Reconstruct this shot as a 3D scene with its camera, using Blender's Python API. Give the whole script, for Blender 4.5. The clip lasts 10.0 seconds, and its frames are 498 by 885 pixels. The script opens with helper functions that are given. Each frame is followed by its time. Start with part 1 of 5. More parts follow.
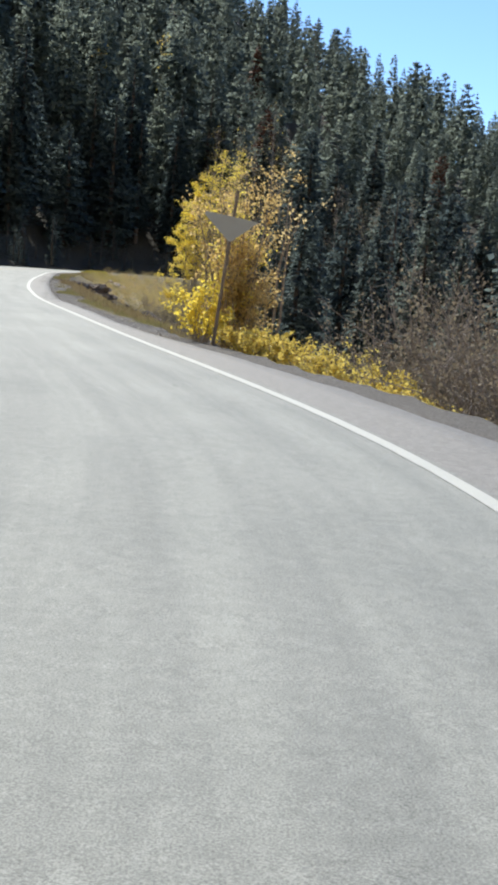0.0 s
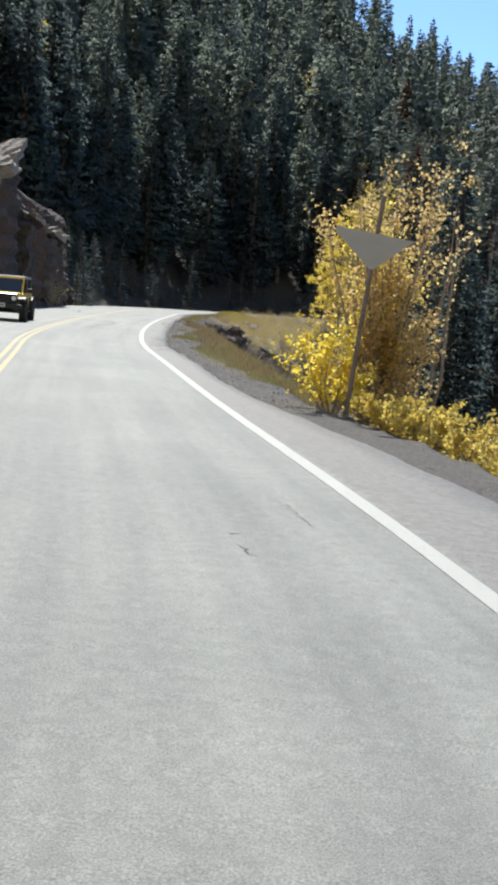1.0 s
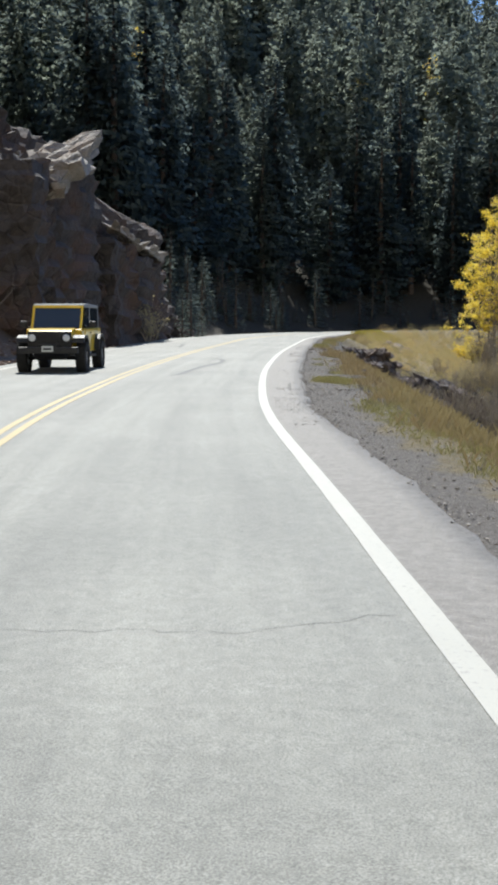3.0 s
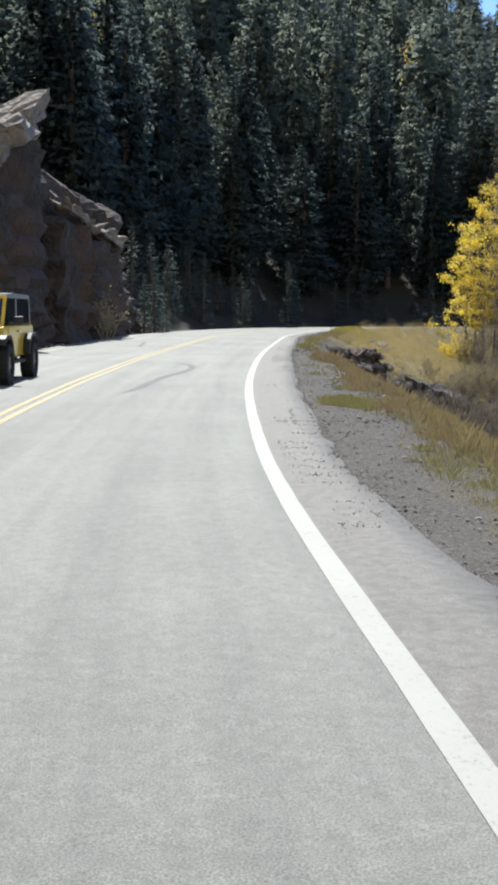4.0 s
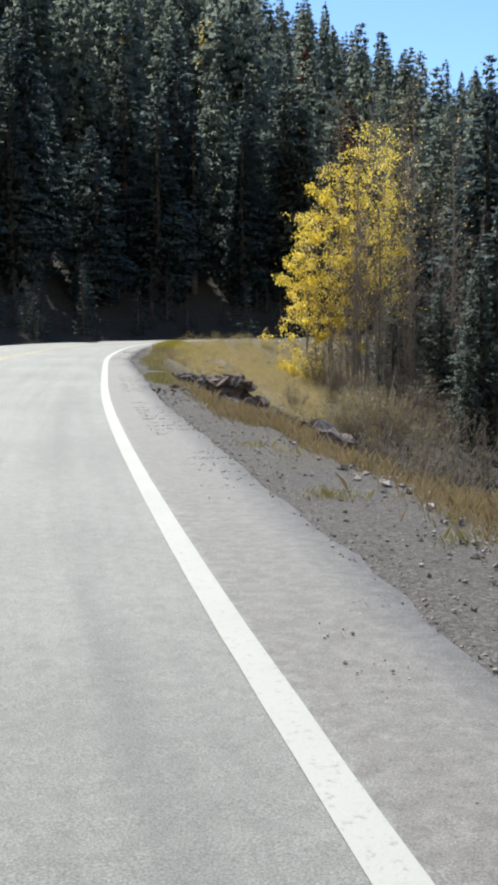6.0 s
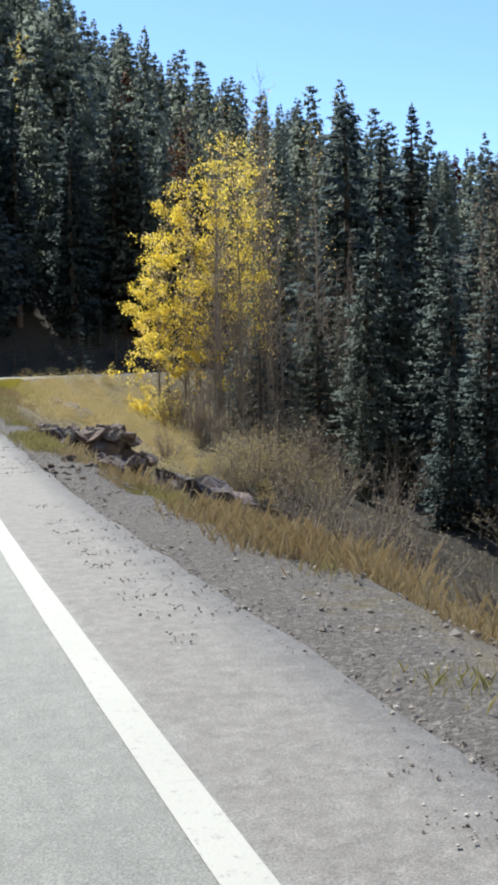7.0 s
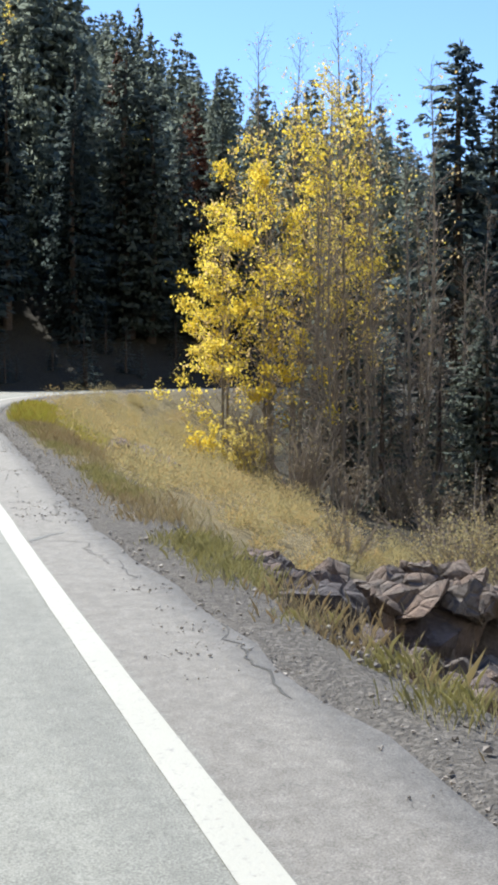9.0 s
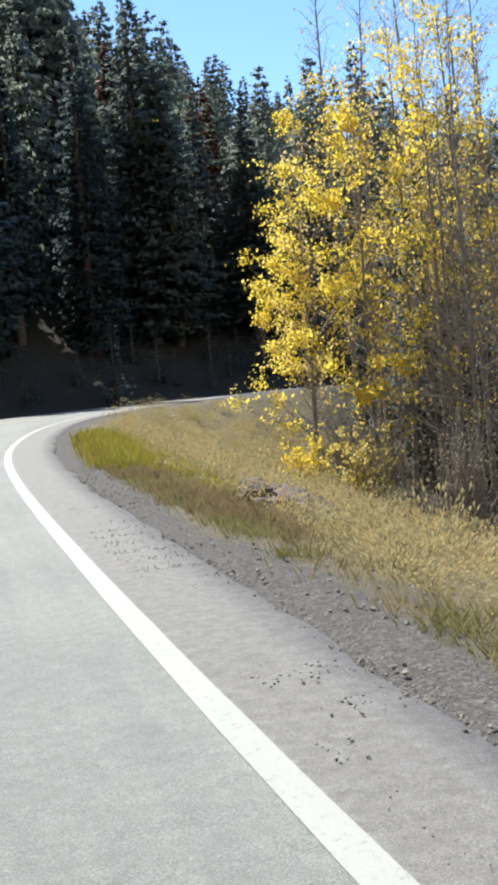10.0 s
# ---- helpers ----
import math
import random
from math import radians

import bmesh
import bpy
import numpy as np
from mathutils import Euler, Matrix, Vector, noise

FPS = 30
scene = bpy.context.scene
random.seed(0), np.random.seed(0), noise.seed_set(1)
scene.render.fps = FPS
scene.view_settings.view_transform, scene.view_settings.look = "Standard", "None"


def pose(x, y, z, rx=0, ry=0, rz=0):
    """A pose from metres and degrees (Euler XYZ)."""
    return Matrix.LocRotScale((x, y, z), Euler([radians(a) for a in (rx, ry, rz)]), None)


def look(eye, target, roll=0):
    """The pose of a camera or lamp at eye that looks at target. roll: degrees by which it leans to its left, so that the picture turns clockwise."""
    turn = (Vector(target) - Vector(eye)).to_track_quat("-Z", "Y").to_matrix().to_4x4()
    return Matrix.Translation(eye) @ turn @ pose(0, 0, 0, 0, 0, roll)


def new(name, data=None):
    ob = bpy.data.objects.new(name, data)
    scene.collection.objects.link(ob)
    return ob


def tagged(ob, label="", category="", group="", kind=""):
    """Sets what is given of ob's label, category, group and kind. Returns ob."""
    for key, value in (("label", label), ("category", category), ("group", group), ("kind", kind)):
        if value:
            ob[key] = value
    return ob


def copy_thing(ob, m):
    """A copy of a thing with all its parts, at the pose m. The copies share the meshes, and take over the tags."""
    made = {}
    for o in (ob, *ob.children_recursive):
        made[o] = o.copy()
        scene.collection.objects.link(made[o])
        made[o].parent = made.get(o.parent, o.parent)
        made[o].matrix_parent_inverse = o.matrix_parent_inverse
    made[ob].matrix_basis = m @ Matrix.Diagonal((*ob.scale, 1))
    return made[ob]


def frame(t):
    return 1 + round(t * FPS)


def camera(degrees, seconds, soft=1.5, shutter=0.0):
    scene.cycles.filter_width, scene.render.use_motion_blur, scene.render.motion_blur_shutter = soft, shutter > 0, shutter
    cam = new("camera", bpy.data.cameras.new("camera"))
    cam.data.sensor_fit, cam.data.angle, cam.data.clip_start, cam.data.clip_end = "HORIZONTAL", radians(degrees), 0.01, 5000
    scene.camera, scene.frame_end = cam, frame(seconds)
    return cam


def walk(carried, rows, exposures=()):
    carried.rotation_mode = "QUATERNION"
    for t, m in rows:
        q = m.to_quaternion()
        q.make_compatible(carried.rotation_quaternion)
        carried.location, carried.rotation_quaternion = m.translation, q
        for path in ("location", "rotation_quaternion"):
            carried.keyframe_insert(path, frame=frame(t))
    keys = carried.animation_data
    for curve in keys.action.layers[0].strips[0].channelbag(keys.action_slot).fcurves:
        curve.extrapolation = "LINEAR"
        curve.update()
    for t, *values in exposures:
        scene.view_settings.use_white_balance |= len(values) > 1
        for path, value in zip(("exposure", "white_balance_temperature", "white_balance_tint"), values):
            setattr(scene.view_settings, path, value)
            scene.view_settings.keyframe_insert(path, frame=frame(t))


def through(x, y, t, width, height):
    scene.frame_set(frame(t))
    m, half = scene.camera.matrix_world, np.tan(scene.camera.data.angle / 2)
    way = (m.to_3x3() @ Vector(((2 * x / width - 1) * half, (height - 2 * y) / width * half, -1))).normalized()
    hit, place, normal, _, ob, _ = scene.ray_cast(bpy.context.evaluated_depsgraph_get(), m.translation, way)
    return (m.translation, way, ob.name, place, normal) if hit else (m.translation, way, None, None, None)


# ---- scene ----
cam = camera(25.4, 10.0, 3.6)
PATH = [
    (0, (0.0, 0.0, 1.456), (0.072, 1.983, 1.209), 4.5),
    (0.5, (0.273, 3.509, 1.565), (0.322, 5.492, 1.31), 5.6),
    (1, (0.121, 7.477, 1.685), (-0.071, 9.458, 1.489), 4.4),
    (1.5, (-0.389, 11.476, 1.767), (-0.756, 13.434, 1.591), 1.9),
    (2, (-1.178, 15.52, 1.84), (-1.647, 17.456, 1.657), 2.4),
    (2.5, (-2.091, 19.476, 1.943), (-2.552, 21.414, 1.765), 1.6),
    (2.7, (-2.476, 21.027, 1.990), (-2.924, 22.968, 1.816), 0.8),
    (3.8, (-4.502, 28.921, 2.304), (-4.875, 30.879, 2.140), 0.3),
    (4, (-4.909, 30.501, 2.337), (-5.269, 32.46, 2.157), 0.6),
    (4.5, (-5.953, 34.612, 2.415), (-6.292, 36.574, 2.225), -0.2),
    (5, (-7.019, 38.967, 2.506), (-7.315, 40.935, 2.312), -1.2),
    (5.5, (-8.124, 43.551, 2.631), (-8.326, 45.532, 2.444), -1.1),
    (6, (-9.082, 48.001, 2.784), (-9.049, 49.994, 2.625), -0.2),
    (6.2, (-9.427, 49.751, 2.849), (-9.191, 51.730, 2.690), -0.2),
    (7.3, (-10.976, 59.022, 3.151), (-10.596, 60.984, 3.060), -0.8),
    (7.5, (-11.222, 60.876, 3.223), (-10.819, 62.833, 3.13), -0.3),
    (8, (-11.967, 65.533, 3.405), (-11.541, 67.485, 3.315), -0.1),
    (8.5, (-12.572, 70.085, 3.574), (-12.136, 72.034, 3.461), 0.1),
    (9, (-13.185, 74.808, 3.754), (-12.749, 76.759, 3.672), 0.2),
    (9.5, (-13.794, 79.669, 3.928), (-13.364, 81.621, 3.852), -0.6),
    (10, (-14.352, 84.695, 4.131), (-13.925, 86.647, 4.047), -4.8),
]
walk(cam, [(t, look(eye, target, roll)) for t, eye, target, roll in PATH], [(0.0, 0.97, 6130, 6), (5.0, 1.00, 6130, 6), (6.2, 1.00, 6130, 6), (7.3, 1.20, 6130, 6), (10.0, 1.25, 6130, 6)])

# ---- sun, sky ----
SUN_AZ, SUN_EL = -20.0, 50.0          # degrees; azimuth from +y towards +x
world = bpy.data.worlds.new("sky")
scene.world = world
world.use_nodes = True
wn = world.node_tree.nodes
sky = wn.new("ShaderNodeTexSky")
sky.sky_type = "NISHITA"
sky.sun_disc = False
sky.sun_elevation, sky.sun_rotation = radians(SUN_EL), radians(SUN_AZ)
sky.altitude, sky.air_density, sky.dust_density, sky.ozone_density = 2500, 1.0, 0.2, 3.6
world.node_tree.links.new(sky.outputs[0], wn["Background"].inputs[0])
wn["Background"].inputs[1].default_value = 0.11
sun = new("sun", bpy.data.lights.new("sun", "SUN"))
sun.data.energy, sun.data.angle, sun.data.color = 3.85, radians(0.55), (1.0, 0.94, 0.85)
sun_dir = Vector((math.sin(radians(SUN_AZ)) * math.cos(radians(SUN_EL)), math.cos(radians(SUN_AZ)) * math.cos(radians(SUN_EL)), math.sin(radians(SUN_EL))))
sun.matrix_world = look(tuple(Vector((0, 80, 0)) + sun_dir * 300), (0, 80, 0))


# ---- materials ----
class Mat:
    """A small builder of node materials."""

    def __init__(self, name):
        self.m = bpy.data.materials.new(name)
        self.m.use_nodes = True
        self.nt = self.m.node_tree
        self.bsdf = self.nt.nodes["Principled BSDF"]
        self.out = self.nt.nodes["Material Output"]
        self.bsdf.inputs["Specular IOR Level"].default_value = 0.3

    def node(self, kind, **sockets):
        n = self.nt.nodes.new(kind)
        for key, value in sockets.items():
            if isinstance(value, bpy.types.NodeSocket):
                self.nt.links.new(value, n.inputs[key.replace("_", " ")])
            else:
                n.inputs[key.replace("_", " ")].default_value = value
        return n

    def link(self, a, b):
        self.nt.links.new(a, b)

    def where(self, own=True):
        if own:
            return self.nt.nodes.new("ShaderNodeTexCoord").outputs["Object"]
        return self.nt.nodes.new("ShaderNodeNewGeometry").outputs["Position"]

    def noise(self, co, scale, detail=5.0, rough=0.6):
        return self.node("ShaderNodeTexNoise", Vector=co, Scale=scale, Detail=detail, Roughness=rough).outputs["Fac"]

    def ramp(self, fac, stops):
        n = self.node("ShaderNodeValToRGB", Fac=fac)
        els = n.color_ramp.elements
        while len(els) < len(stops):
            els.new(0.5)
        for e, (p, c) in zip(els, stops):
            e.position, e.color = p, (*c, 1) if len(c) == 3 else c
        return n.outputs["Color"]

    def mix(self, fac, a, b, kind="MIX"):
        n = self.nt.nodes.new("ShaderNodeMix")
        n.data_type, n.blend_type = "RGBA", kind
        for socket, value in ((n.inputs[0], fac), (n.inputs[6], a), (n.inputs[7], b)):
            if isinstance(value, bpy.types.NodeSocket):
                self.link(value, socket)
            else:
                socket.default_value = value if not isinstance(value, tuple) or len(value) == 4 else (*value, 1)
        return n.outputs[2]

    def attr(self, name):
        n = self.nt.nodes.new("ShaderNodeAttribute")
        n.attribute_name = name
        return n.outputs["Fac"]

    def math(self, op, a, b=0.0, clamp=False):
        n = self.nt.nodes.new("ShaderNodeMath")
        n.operation, n.use_clamp = op, clamp
        for k, v in enumerate((a, b)):
            if isinstance(v, bpy.types.NodeSocket):
                self.link(v, n.inputs[k])
            else:
                n.inputs[k].default_value = v
        return n.outputs[0]

    def colour(self, c):
        if isinstance(c, tuple):
            self.bsdf.inputs["Base Color"].default_value = (*c, 1)
        else:
            self.link(c, self.bsdf.inputs["Base Color"])
        return self

    def set(self, **values):
        for key, value in values.items():
            self.bsdf.inputs[key.replace("_", " ")].default_value = value
        return self

    def bump(self, height, strength=0.5, distance=0.02):
        b = self.node("ShaderNodeBump", Height=height, Strength=strength, Distance=distance)
        self.link(b.outputs[0], self.bsdf.inputs["Normal"])
        return self

    def thin(self, colour, through):
        """Leaves: some of the light goes through."""
        t = self.nt.nodes.new("ShaderNodeBsdfTranslucent")
        self.link(colour, t.inputs["Color"])
        m = self.nt.nodes.new("ShaderNodeMixShader")
        m.inputs[0].default_value = through
        self.link(self.bsdf.outputs[0], m.inputs[1])
        self.link(t.outputs[0], m.inputs[2])
        self.link(m.outputs[0], self.out.inputs[0])
        return self


def leaf_mat(name, colours, through=0.45, rough=0.6, plantwise=0.5):
    """Colours along a ramp, picked leaf by leaf and plant by plant."""
    k = Mat(name)
    island = k.nt.nodes.new("ShaderNodeNewGeometry").outputs["Random Per Island"]
    plant = k.nt.nodes.new("ShaderNodeObjectInfo").outputs["Random"]
    fac = k.math("ADD", k.math("MULTIPLY", island, 1 - plantwise), k.math("MULTIPLY", k.math("ADD", plant, k.attr("tone")), plantwise))
    c = k.ramp(fac, [(i / (len(colours) - 1), c) for i, c in enumerate(colours)])
    k.colour(c).set(Roughness=rough, Specular_IOR_Level=0.12)
    return k.thin(c, through).m


def rough_mat(name, colours, scale=2.0, fine=30.0, rough=0.9, bump=0.5, depth=0.03, own=True):
    """Stone, bark, soil: two scales of variation and relief."""
    k = Mat(name)
    co = k.where(own)
    big, small = k.noise(co, scale, 6), k.noise(co, fine, 4)
    c = k.ramp(big, [(0.25 + 0.5 * i / (len(colours) - 1), c) for i, c in enumerate(colours)])
    c = k.mix(0.55, c, k.ramp(small, [(0.3, (0.35, 0.35, 0.35)), (0.7, (0.75, 0.75, 0.75))]), "OVERLAY")
    k.colour(c).set(Roughness=rough)
    k.bump(k.math("ADD", big, k.math("MULTIPLY", small, 0.5)), bump, depth)
    return k.m


def paint_mat(name, colour, rough=0.35, metal=0.0, coat=0.0, dirt=0.25):
    k = Mat(name)
    n = k.noise(k.where(), 6.0, 5)
    dull = tuple(0.6 * v + 0.4 * w for v, w in zip(colour, (0.25, 0.22, 0.18)))
    k.colour(k.mix(k.math("MULTIPLY", k.ramp(n, [(0.45, (0, 0, 0)), (0.75, (1, 1, 1))]), dirt), colour, dull))
    k.set(Roughness=rough, Metallic=metal, Coat_Weight=coat)
    return k.m


def glass_mat(name, colour=(0.03, 0.035, 0.04)):
    k = Mat(name)
    k.colour(colour).set(Roughness=0.04, Specular_IOR_Level=0.6, Coat_Weight=0.6, Coat_Roughness=0.02)
    return k.m


def asphalt_mat():
    k = Mat("asphalt")
    co = k.where(False)
    lat, along = k.attr("lat"), k.attr("along")
    fine, mid, big = k.noise(co, 120.0, 3, 0.75), k.noise(co, 11.0, 5), k.noise(co, 0.35, 4)
    streak = k.node("ShaderNodeCombineXYZ", X=k.math("MULTIPLY", lat, 2.2), Y=k.math("MULTIPLY", along, 0.08))
    streaks = k.noise(streak.outputs[0], 1.0, 5)
    c = k.ramp(big, [(0.3, (0.172, 0.172, 0.155)), (0.7, (0.225, 0.222, 0.199))])
    c = k.mix(0.55, c, k.ramp(streaks, [(0.3, (0.33, 0.335, 0.34)), (0.7, (0.64, 0.64, 0.63))]), "OVERLAY")
    c = k.mix(0.45, c, k.ramp(mid, [(0.3, (0.36, 0.36, 0.36)), (0.7, (0.62, 0.62, 0.62))]), "OVERLAY")
    # The shoulder outside the line is duller and dusty.
    side = k.ramp(k.math("ADD", lat, k.math("MULTIPLY", mid, 0.25)), [(0.0, (1, 1, 1)), (0.1, (0, 0, 0))])
    c = k.mix(side, c, k.mix(k.ramp(mid, [(0.35, (0, 0, 0)), (0.65, (1, 1, 1))]), (0.150, 0.138, 0.124), (0.204, 0.190, 0.173)))
    c = k.mix(0.8, c, k.ramp(fine, [(0.3, (0.18, 0.18, 0.18)), (0.5, (0.5, 0.5, 0.5)), (0.7, (0.84, 0.84, 0.84))]), "OVERLAY")
    pock = k.noise(co, 16.0, 4, 0.8)
    c = k.mix(k.math("MULTIPLY", side, k.ramp(pock, [(0.60, (0, 0, 0)), (0.68, (0.7, 0.7, 0.7))])), c, (0.10, 0.095, 0.09))
    k.colour(c).set(Roughness=0.72, Specular_IOR_Level=0.35)
    k.bump(k.math("ADD", fine, k.math("MULTIPLY", mid, 0.05)), 0.45, 0.008)
    return k.m


def line_mat(name, colour, worn):
    k = Mat(name)
    co = k.where(False)
    wear = k.ramp(k.noise(co, 26.0, 6, 0.75), [(0.34, (1, 1, 1)), (0.44, (0, 0, 0))])
    big = k.noise(co, 1.3, 4)
    k.colour(k.mix(wear, k.mix(big, colour, tuple(0.82 * v for v in colour)), worn)).set(Roughness=0.6)
    k.bump(k.noise(co, 60.0, 3), 0.4, 0.006)
    return k.m


def ground_mat():
    """Gravel beside the road, grass, scree and the forest floor, by the plan's zones."""
    k = Mat("ground")
    co = k.where(False)
    n1, n2, n3 = k.noise(co, 0.6, 6), k.noise(co, 5.0, 6), k.noise(co, 40.0, 3, 0.7)
    pebbles = k.node("ShaderNodeTexVoronoi", Vector=co, Scale=38.0)
    stone = k.ramp(pebbles.outputs["Color"], [(0.1, (0.072, 0.065, 0.061)), (0.6, (0.140, 0.128, 0.117)), (0.95, (0.289, 0.264, 0.238))])
    gravel = k.mix(0.5, stone, k.ramp(n3, [(0.3, (0.076, 0.071, 0.065)), (0.7, (0.174, 0.160, 0.146))]))
    grass = k.ramp(n2, [(0.25, (0.13, 0.105, 0.06)), (0.5, (0.21, 0.17, 0.095)), (0.75, (0.31, 0.26, 0.16))])
    grass = k.mix(0.5, grass, k.ramp(n3, [(0.3, (0.3, 0.3, 0.3)), (0.7, (0.7, 0.7, 0.7))]), "OVERLAY")
    scree = k.mix(0.75, stone, k.ramp(n2, [(0.3, (0.16, 0.10, 0.065)), (0.7, (0.34, 0.23, 0.155))]))
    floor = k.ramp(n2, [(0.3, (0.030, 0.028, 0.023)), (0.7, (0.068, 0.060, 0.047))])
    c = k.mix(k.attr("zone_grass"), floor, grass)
    c = k.mix(k.attr("zone_scree"), c, scree)
    # Pale colour of the added, unseen slope that reflects sunlight onto the forest.
    bounce_slope = k.ramp(n1, [(0.3, (0.360, 0.310, 0.210)), (0.7, (0.520, 0.470, 0.360))])
    c = k.mix(k.attr("zone_bounce"), c, bounce_slope)
    edge = k.math("ADD", k.attr("zone_gravel"), k.math("MULTIPLY", k.math("SUBTRACT", n2, 0.5), 0.9), True)
    c = k.mix(k.ramp(edge, [(0.35, (0, 0, 0)), (0.6, (1, 1, 1))]), c, gravel)
    k.colour(c).set(Roughness=0.95, Specular_IOR_Level=0.15)
    k.bump(k.math("ADD", n3, n2), 0.8, 0.04)
    return k.m


def rock_mat(name, dark, light, warm):
    k = Mat(name)
    co = k.where()
    shift = k.nt.nodes.new("ShaderNodeObjectInfo").outputs["Random"]
    add = k.nt.nodes.new("ShaderNodeVectorMath")
    add.operation = "ADD"
    k.link(co, add.inputs[0])
    k.link(k.math("MULTIPLY", shift, 40.0), add.inputs[1])
    co = add.outputs[0]
    big, mid, fine = k.noise(co, 0.5, 6), k.noise(co, 2.5, 8, 0.7), k.noise(co, 18.0, 4)
    crack = k.node("ShaderNodeTexVoronoi", Vector=co, Scale=1.6)
    crack.feature = "DISTANCE_TO_EDGE"
    c = k.ramp(mid, [(0.25, dark), (0.7, light)])
    c = k.mix(k.ramp(big, [(0.45, (0, 0, 0)), (0.65, (0.8, 0.8, 0.8))]), c, warm)
    c = k.mix(0.6, c, k.ramp(fine, [(0.3, (0.33, 0.33, 0.33)), (0.7, (0.72, 0.72, 0.72))]), "OVERLAY")
    k.colour(c).set(Roughness=0.9)
    h = k.math("ADD", k.math("ADD", mid, k.math("MULTIPLY", fine, 0.4)), k.ramp(crack.outputs["Distance"], [(0.0, (0, 0, 0)), (0.12, (0.6, 0.6, 0.6))]))
    k.bump(h, 0.8, 0.12)
    return k.m


M_ASPHALT, M_GROUND = asphalt_mat(), ground_mat()
M_WHITE = line_mat("white_road_paint", (0.421, 0.410, 0.365), (0.271, 0.263, 0.248))
M_YELLOW = line_mat("yellow_road_paint", (0.400, 0.308, 0.132), (0.240, 0.216, 0.160))
M_CRACK = rough_mat("crack_tar", [(0.05, 0.05, 0.05), (0.11, 0.105, 0.10)], 8, 60, 0.9, own=False)
M_STAIN = rough_mat("sealed_asphalt", [(0.118, 0.118, 0.114), (0.158, 0.158, 0.152)], 3, 60, 0.8, 0.4, 0.01, own=False)
M_ROCK = rock_mat("dark_boulder_rock", (0.035, 0.031, 0.035), (0.13, 0.112, 0.115), (0.19, 0.14, 0.12))
M_BROWN_ROCK = rock_mat("brown_broken_rock", (0.085, 0.07, 0.062), (0.25, 0.215, 0.195), (0.24, 0.165, 0.125))
# Red-brown cliff rock, with the shade on its face put into the colour.
M_CLIFF_SHADED = rock_mat("red_brown_shaded_cliff_rock", (0.043, 0.037, 0.037), (0.106, 0.092, 0.088), (0.115, 0.070, 0.053))
# Pale stone; on the cliff it also paints the sunlight on ledges.
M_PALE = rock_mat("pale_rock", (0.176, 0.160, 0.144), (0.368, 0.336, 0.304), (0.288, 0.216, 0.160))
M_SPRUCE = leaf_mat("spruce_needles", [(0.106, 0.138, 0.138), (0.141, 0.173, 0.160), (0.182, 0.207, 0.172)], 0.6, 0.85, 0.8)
# Paler, bluer copy for the hillside: veiling haze put into the needle colour.
M_SPRUCE_HAZED = leaf_mat("hazed_far_spruce_needles", [(0.130, 0.171, 0.177), (0.177, 0.216, 0.205), (0.237, 0.270, 0.223)], 0.6, 0.85, 0.8)
M_RUST = leaf_mat("rusty_dead_needles", [(0.10, 0.05, 0.035), (0.16, 0.075, 0.05)], 0.25, 0.7)
M_BARK = rough_mat("spruce_bark", [(0.06, 0.045, 0.038), (0.14, 0.11, 0.09)], 6, 40)
M_ASPEN_BARK = rough_mat("aspen_bark", [(0.15, 0.13, 0.11), (0.32, 0.285, 0.245)], 4, 30)
M_TWIG = rough_mat("grey_brown_twig", [(0.20, 0.165, 0.14), (0.36, 0.31, 0.27)], 5, 30)
M_ASPEN = leaf_mat("golden_aspen_leaf", [(0.720, 0.540, 0.063), (0.810, 0.648, 0.090), (0.828, 0.711, 0.198)], 0.62, 0.45)
M_ASPEN_DULL = leaf_mat("fading_aspen_leaf", [(0.56, 0.40, 0.16), (0.68, 0.51, 0.22), (0.72, 0.58, 0.32)], 0.58, 0.55)
M_WILLOW = leaf_mat("yellow_willow_leaf", [(0.57, 0.43, 0.10), (0.70, 0.56, 0.14), (0.60, 0.51, 0.18)], 0.55, 0.5)
M_BROWN_LEAF = leaf_mat("withered_brown_leaf", [(0.17, 0.135, 0.10), (0.28, 0.235, 0.17), (0.32, 0.285, 0.17)], 0.35, 0.7)
M_GRASS_GREEN = leaf_mat("green_grass_blade", [(0.328, 0.320, 0.148), (0.426, 0.394, 0.205), (0.508, 0.459, 0.279)], 0.55, 0.6)
M_GRASS_BEND = leaf_mat("yellow_green_grass", [(0.442, 0.459, 0.111), (0.561, 0.544, 0.145), (0.544, 0.442, 0.145)], 0.4, 0.7)
M_GRASS_GOLD = leaf_mat("dry_golden_grass", [(0.410, 0.344, 0.197), (0.508, 0.443, 0.279), (0.574, 0.525, 0.361)], 0.5, 0.7)
M_GRASS_RUST = leaf_mat("orange_brown_grass", [(0.42, 0.33, 0.19), (0.50, 0.43, 0.29), (0.56, 0.51, 0.38)], 0.45, 0.7)
M_SAGE = leaf_mat("tawny_brush", [(0.26, 0.20, 0.11), (0.50, 0.41, 0.22), (0.42, 0.38, 0.20), (0.54, 0.40, 0.19)], 0.35, 0.8, 0.6)
M_TYRE = rough_mat("tyre_rubber", [(0.018, 0.018, 0.018), (0.035, 0.034, 0.033)], 5, 60, 0.85, 0.3)
M_BLACK = paint_mat("black_trim", (0.025, 0.025, 0.027), 0.55)
M_RIM = paint_mat("alloy_rim", (0.25, 0.25, 0.26), 0.4, 0.8)
M_GLASS = glass_mat("tinted_glass")
M_LAMP = paint_mat("headlamp_lens", (0.75, 0.76, 0.78), 0.12, 0.0, 0.8, 0.05)
M_STEEL = paint_mat("galvanised_steel", (0.36, 0.36, 0.37), 0.5, 0.55, 0.0, 0.3)
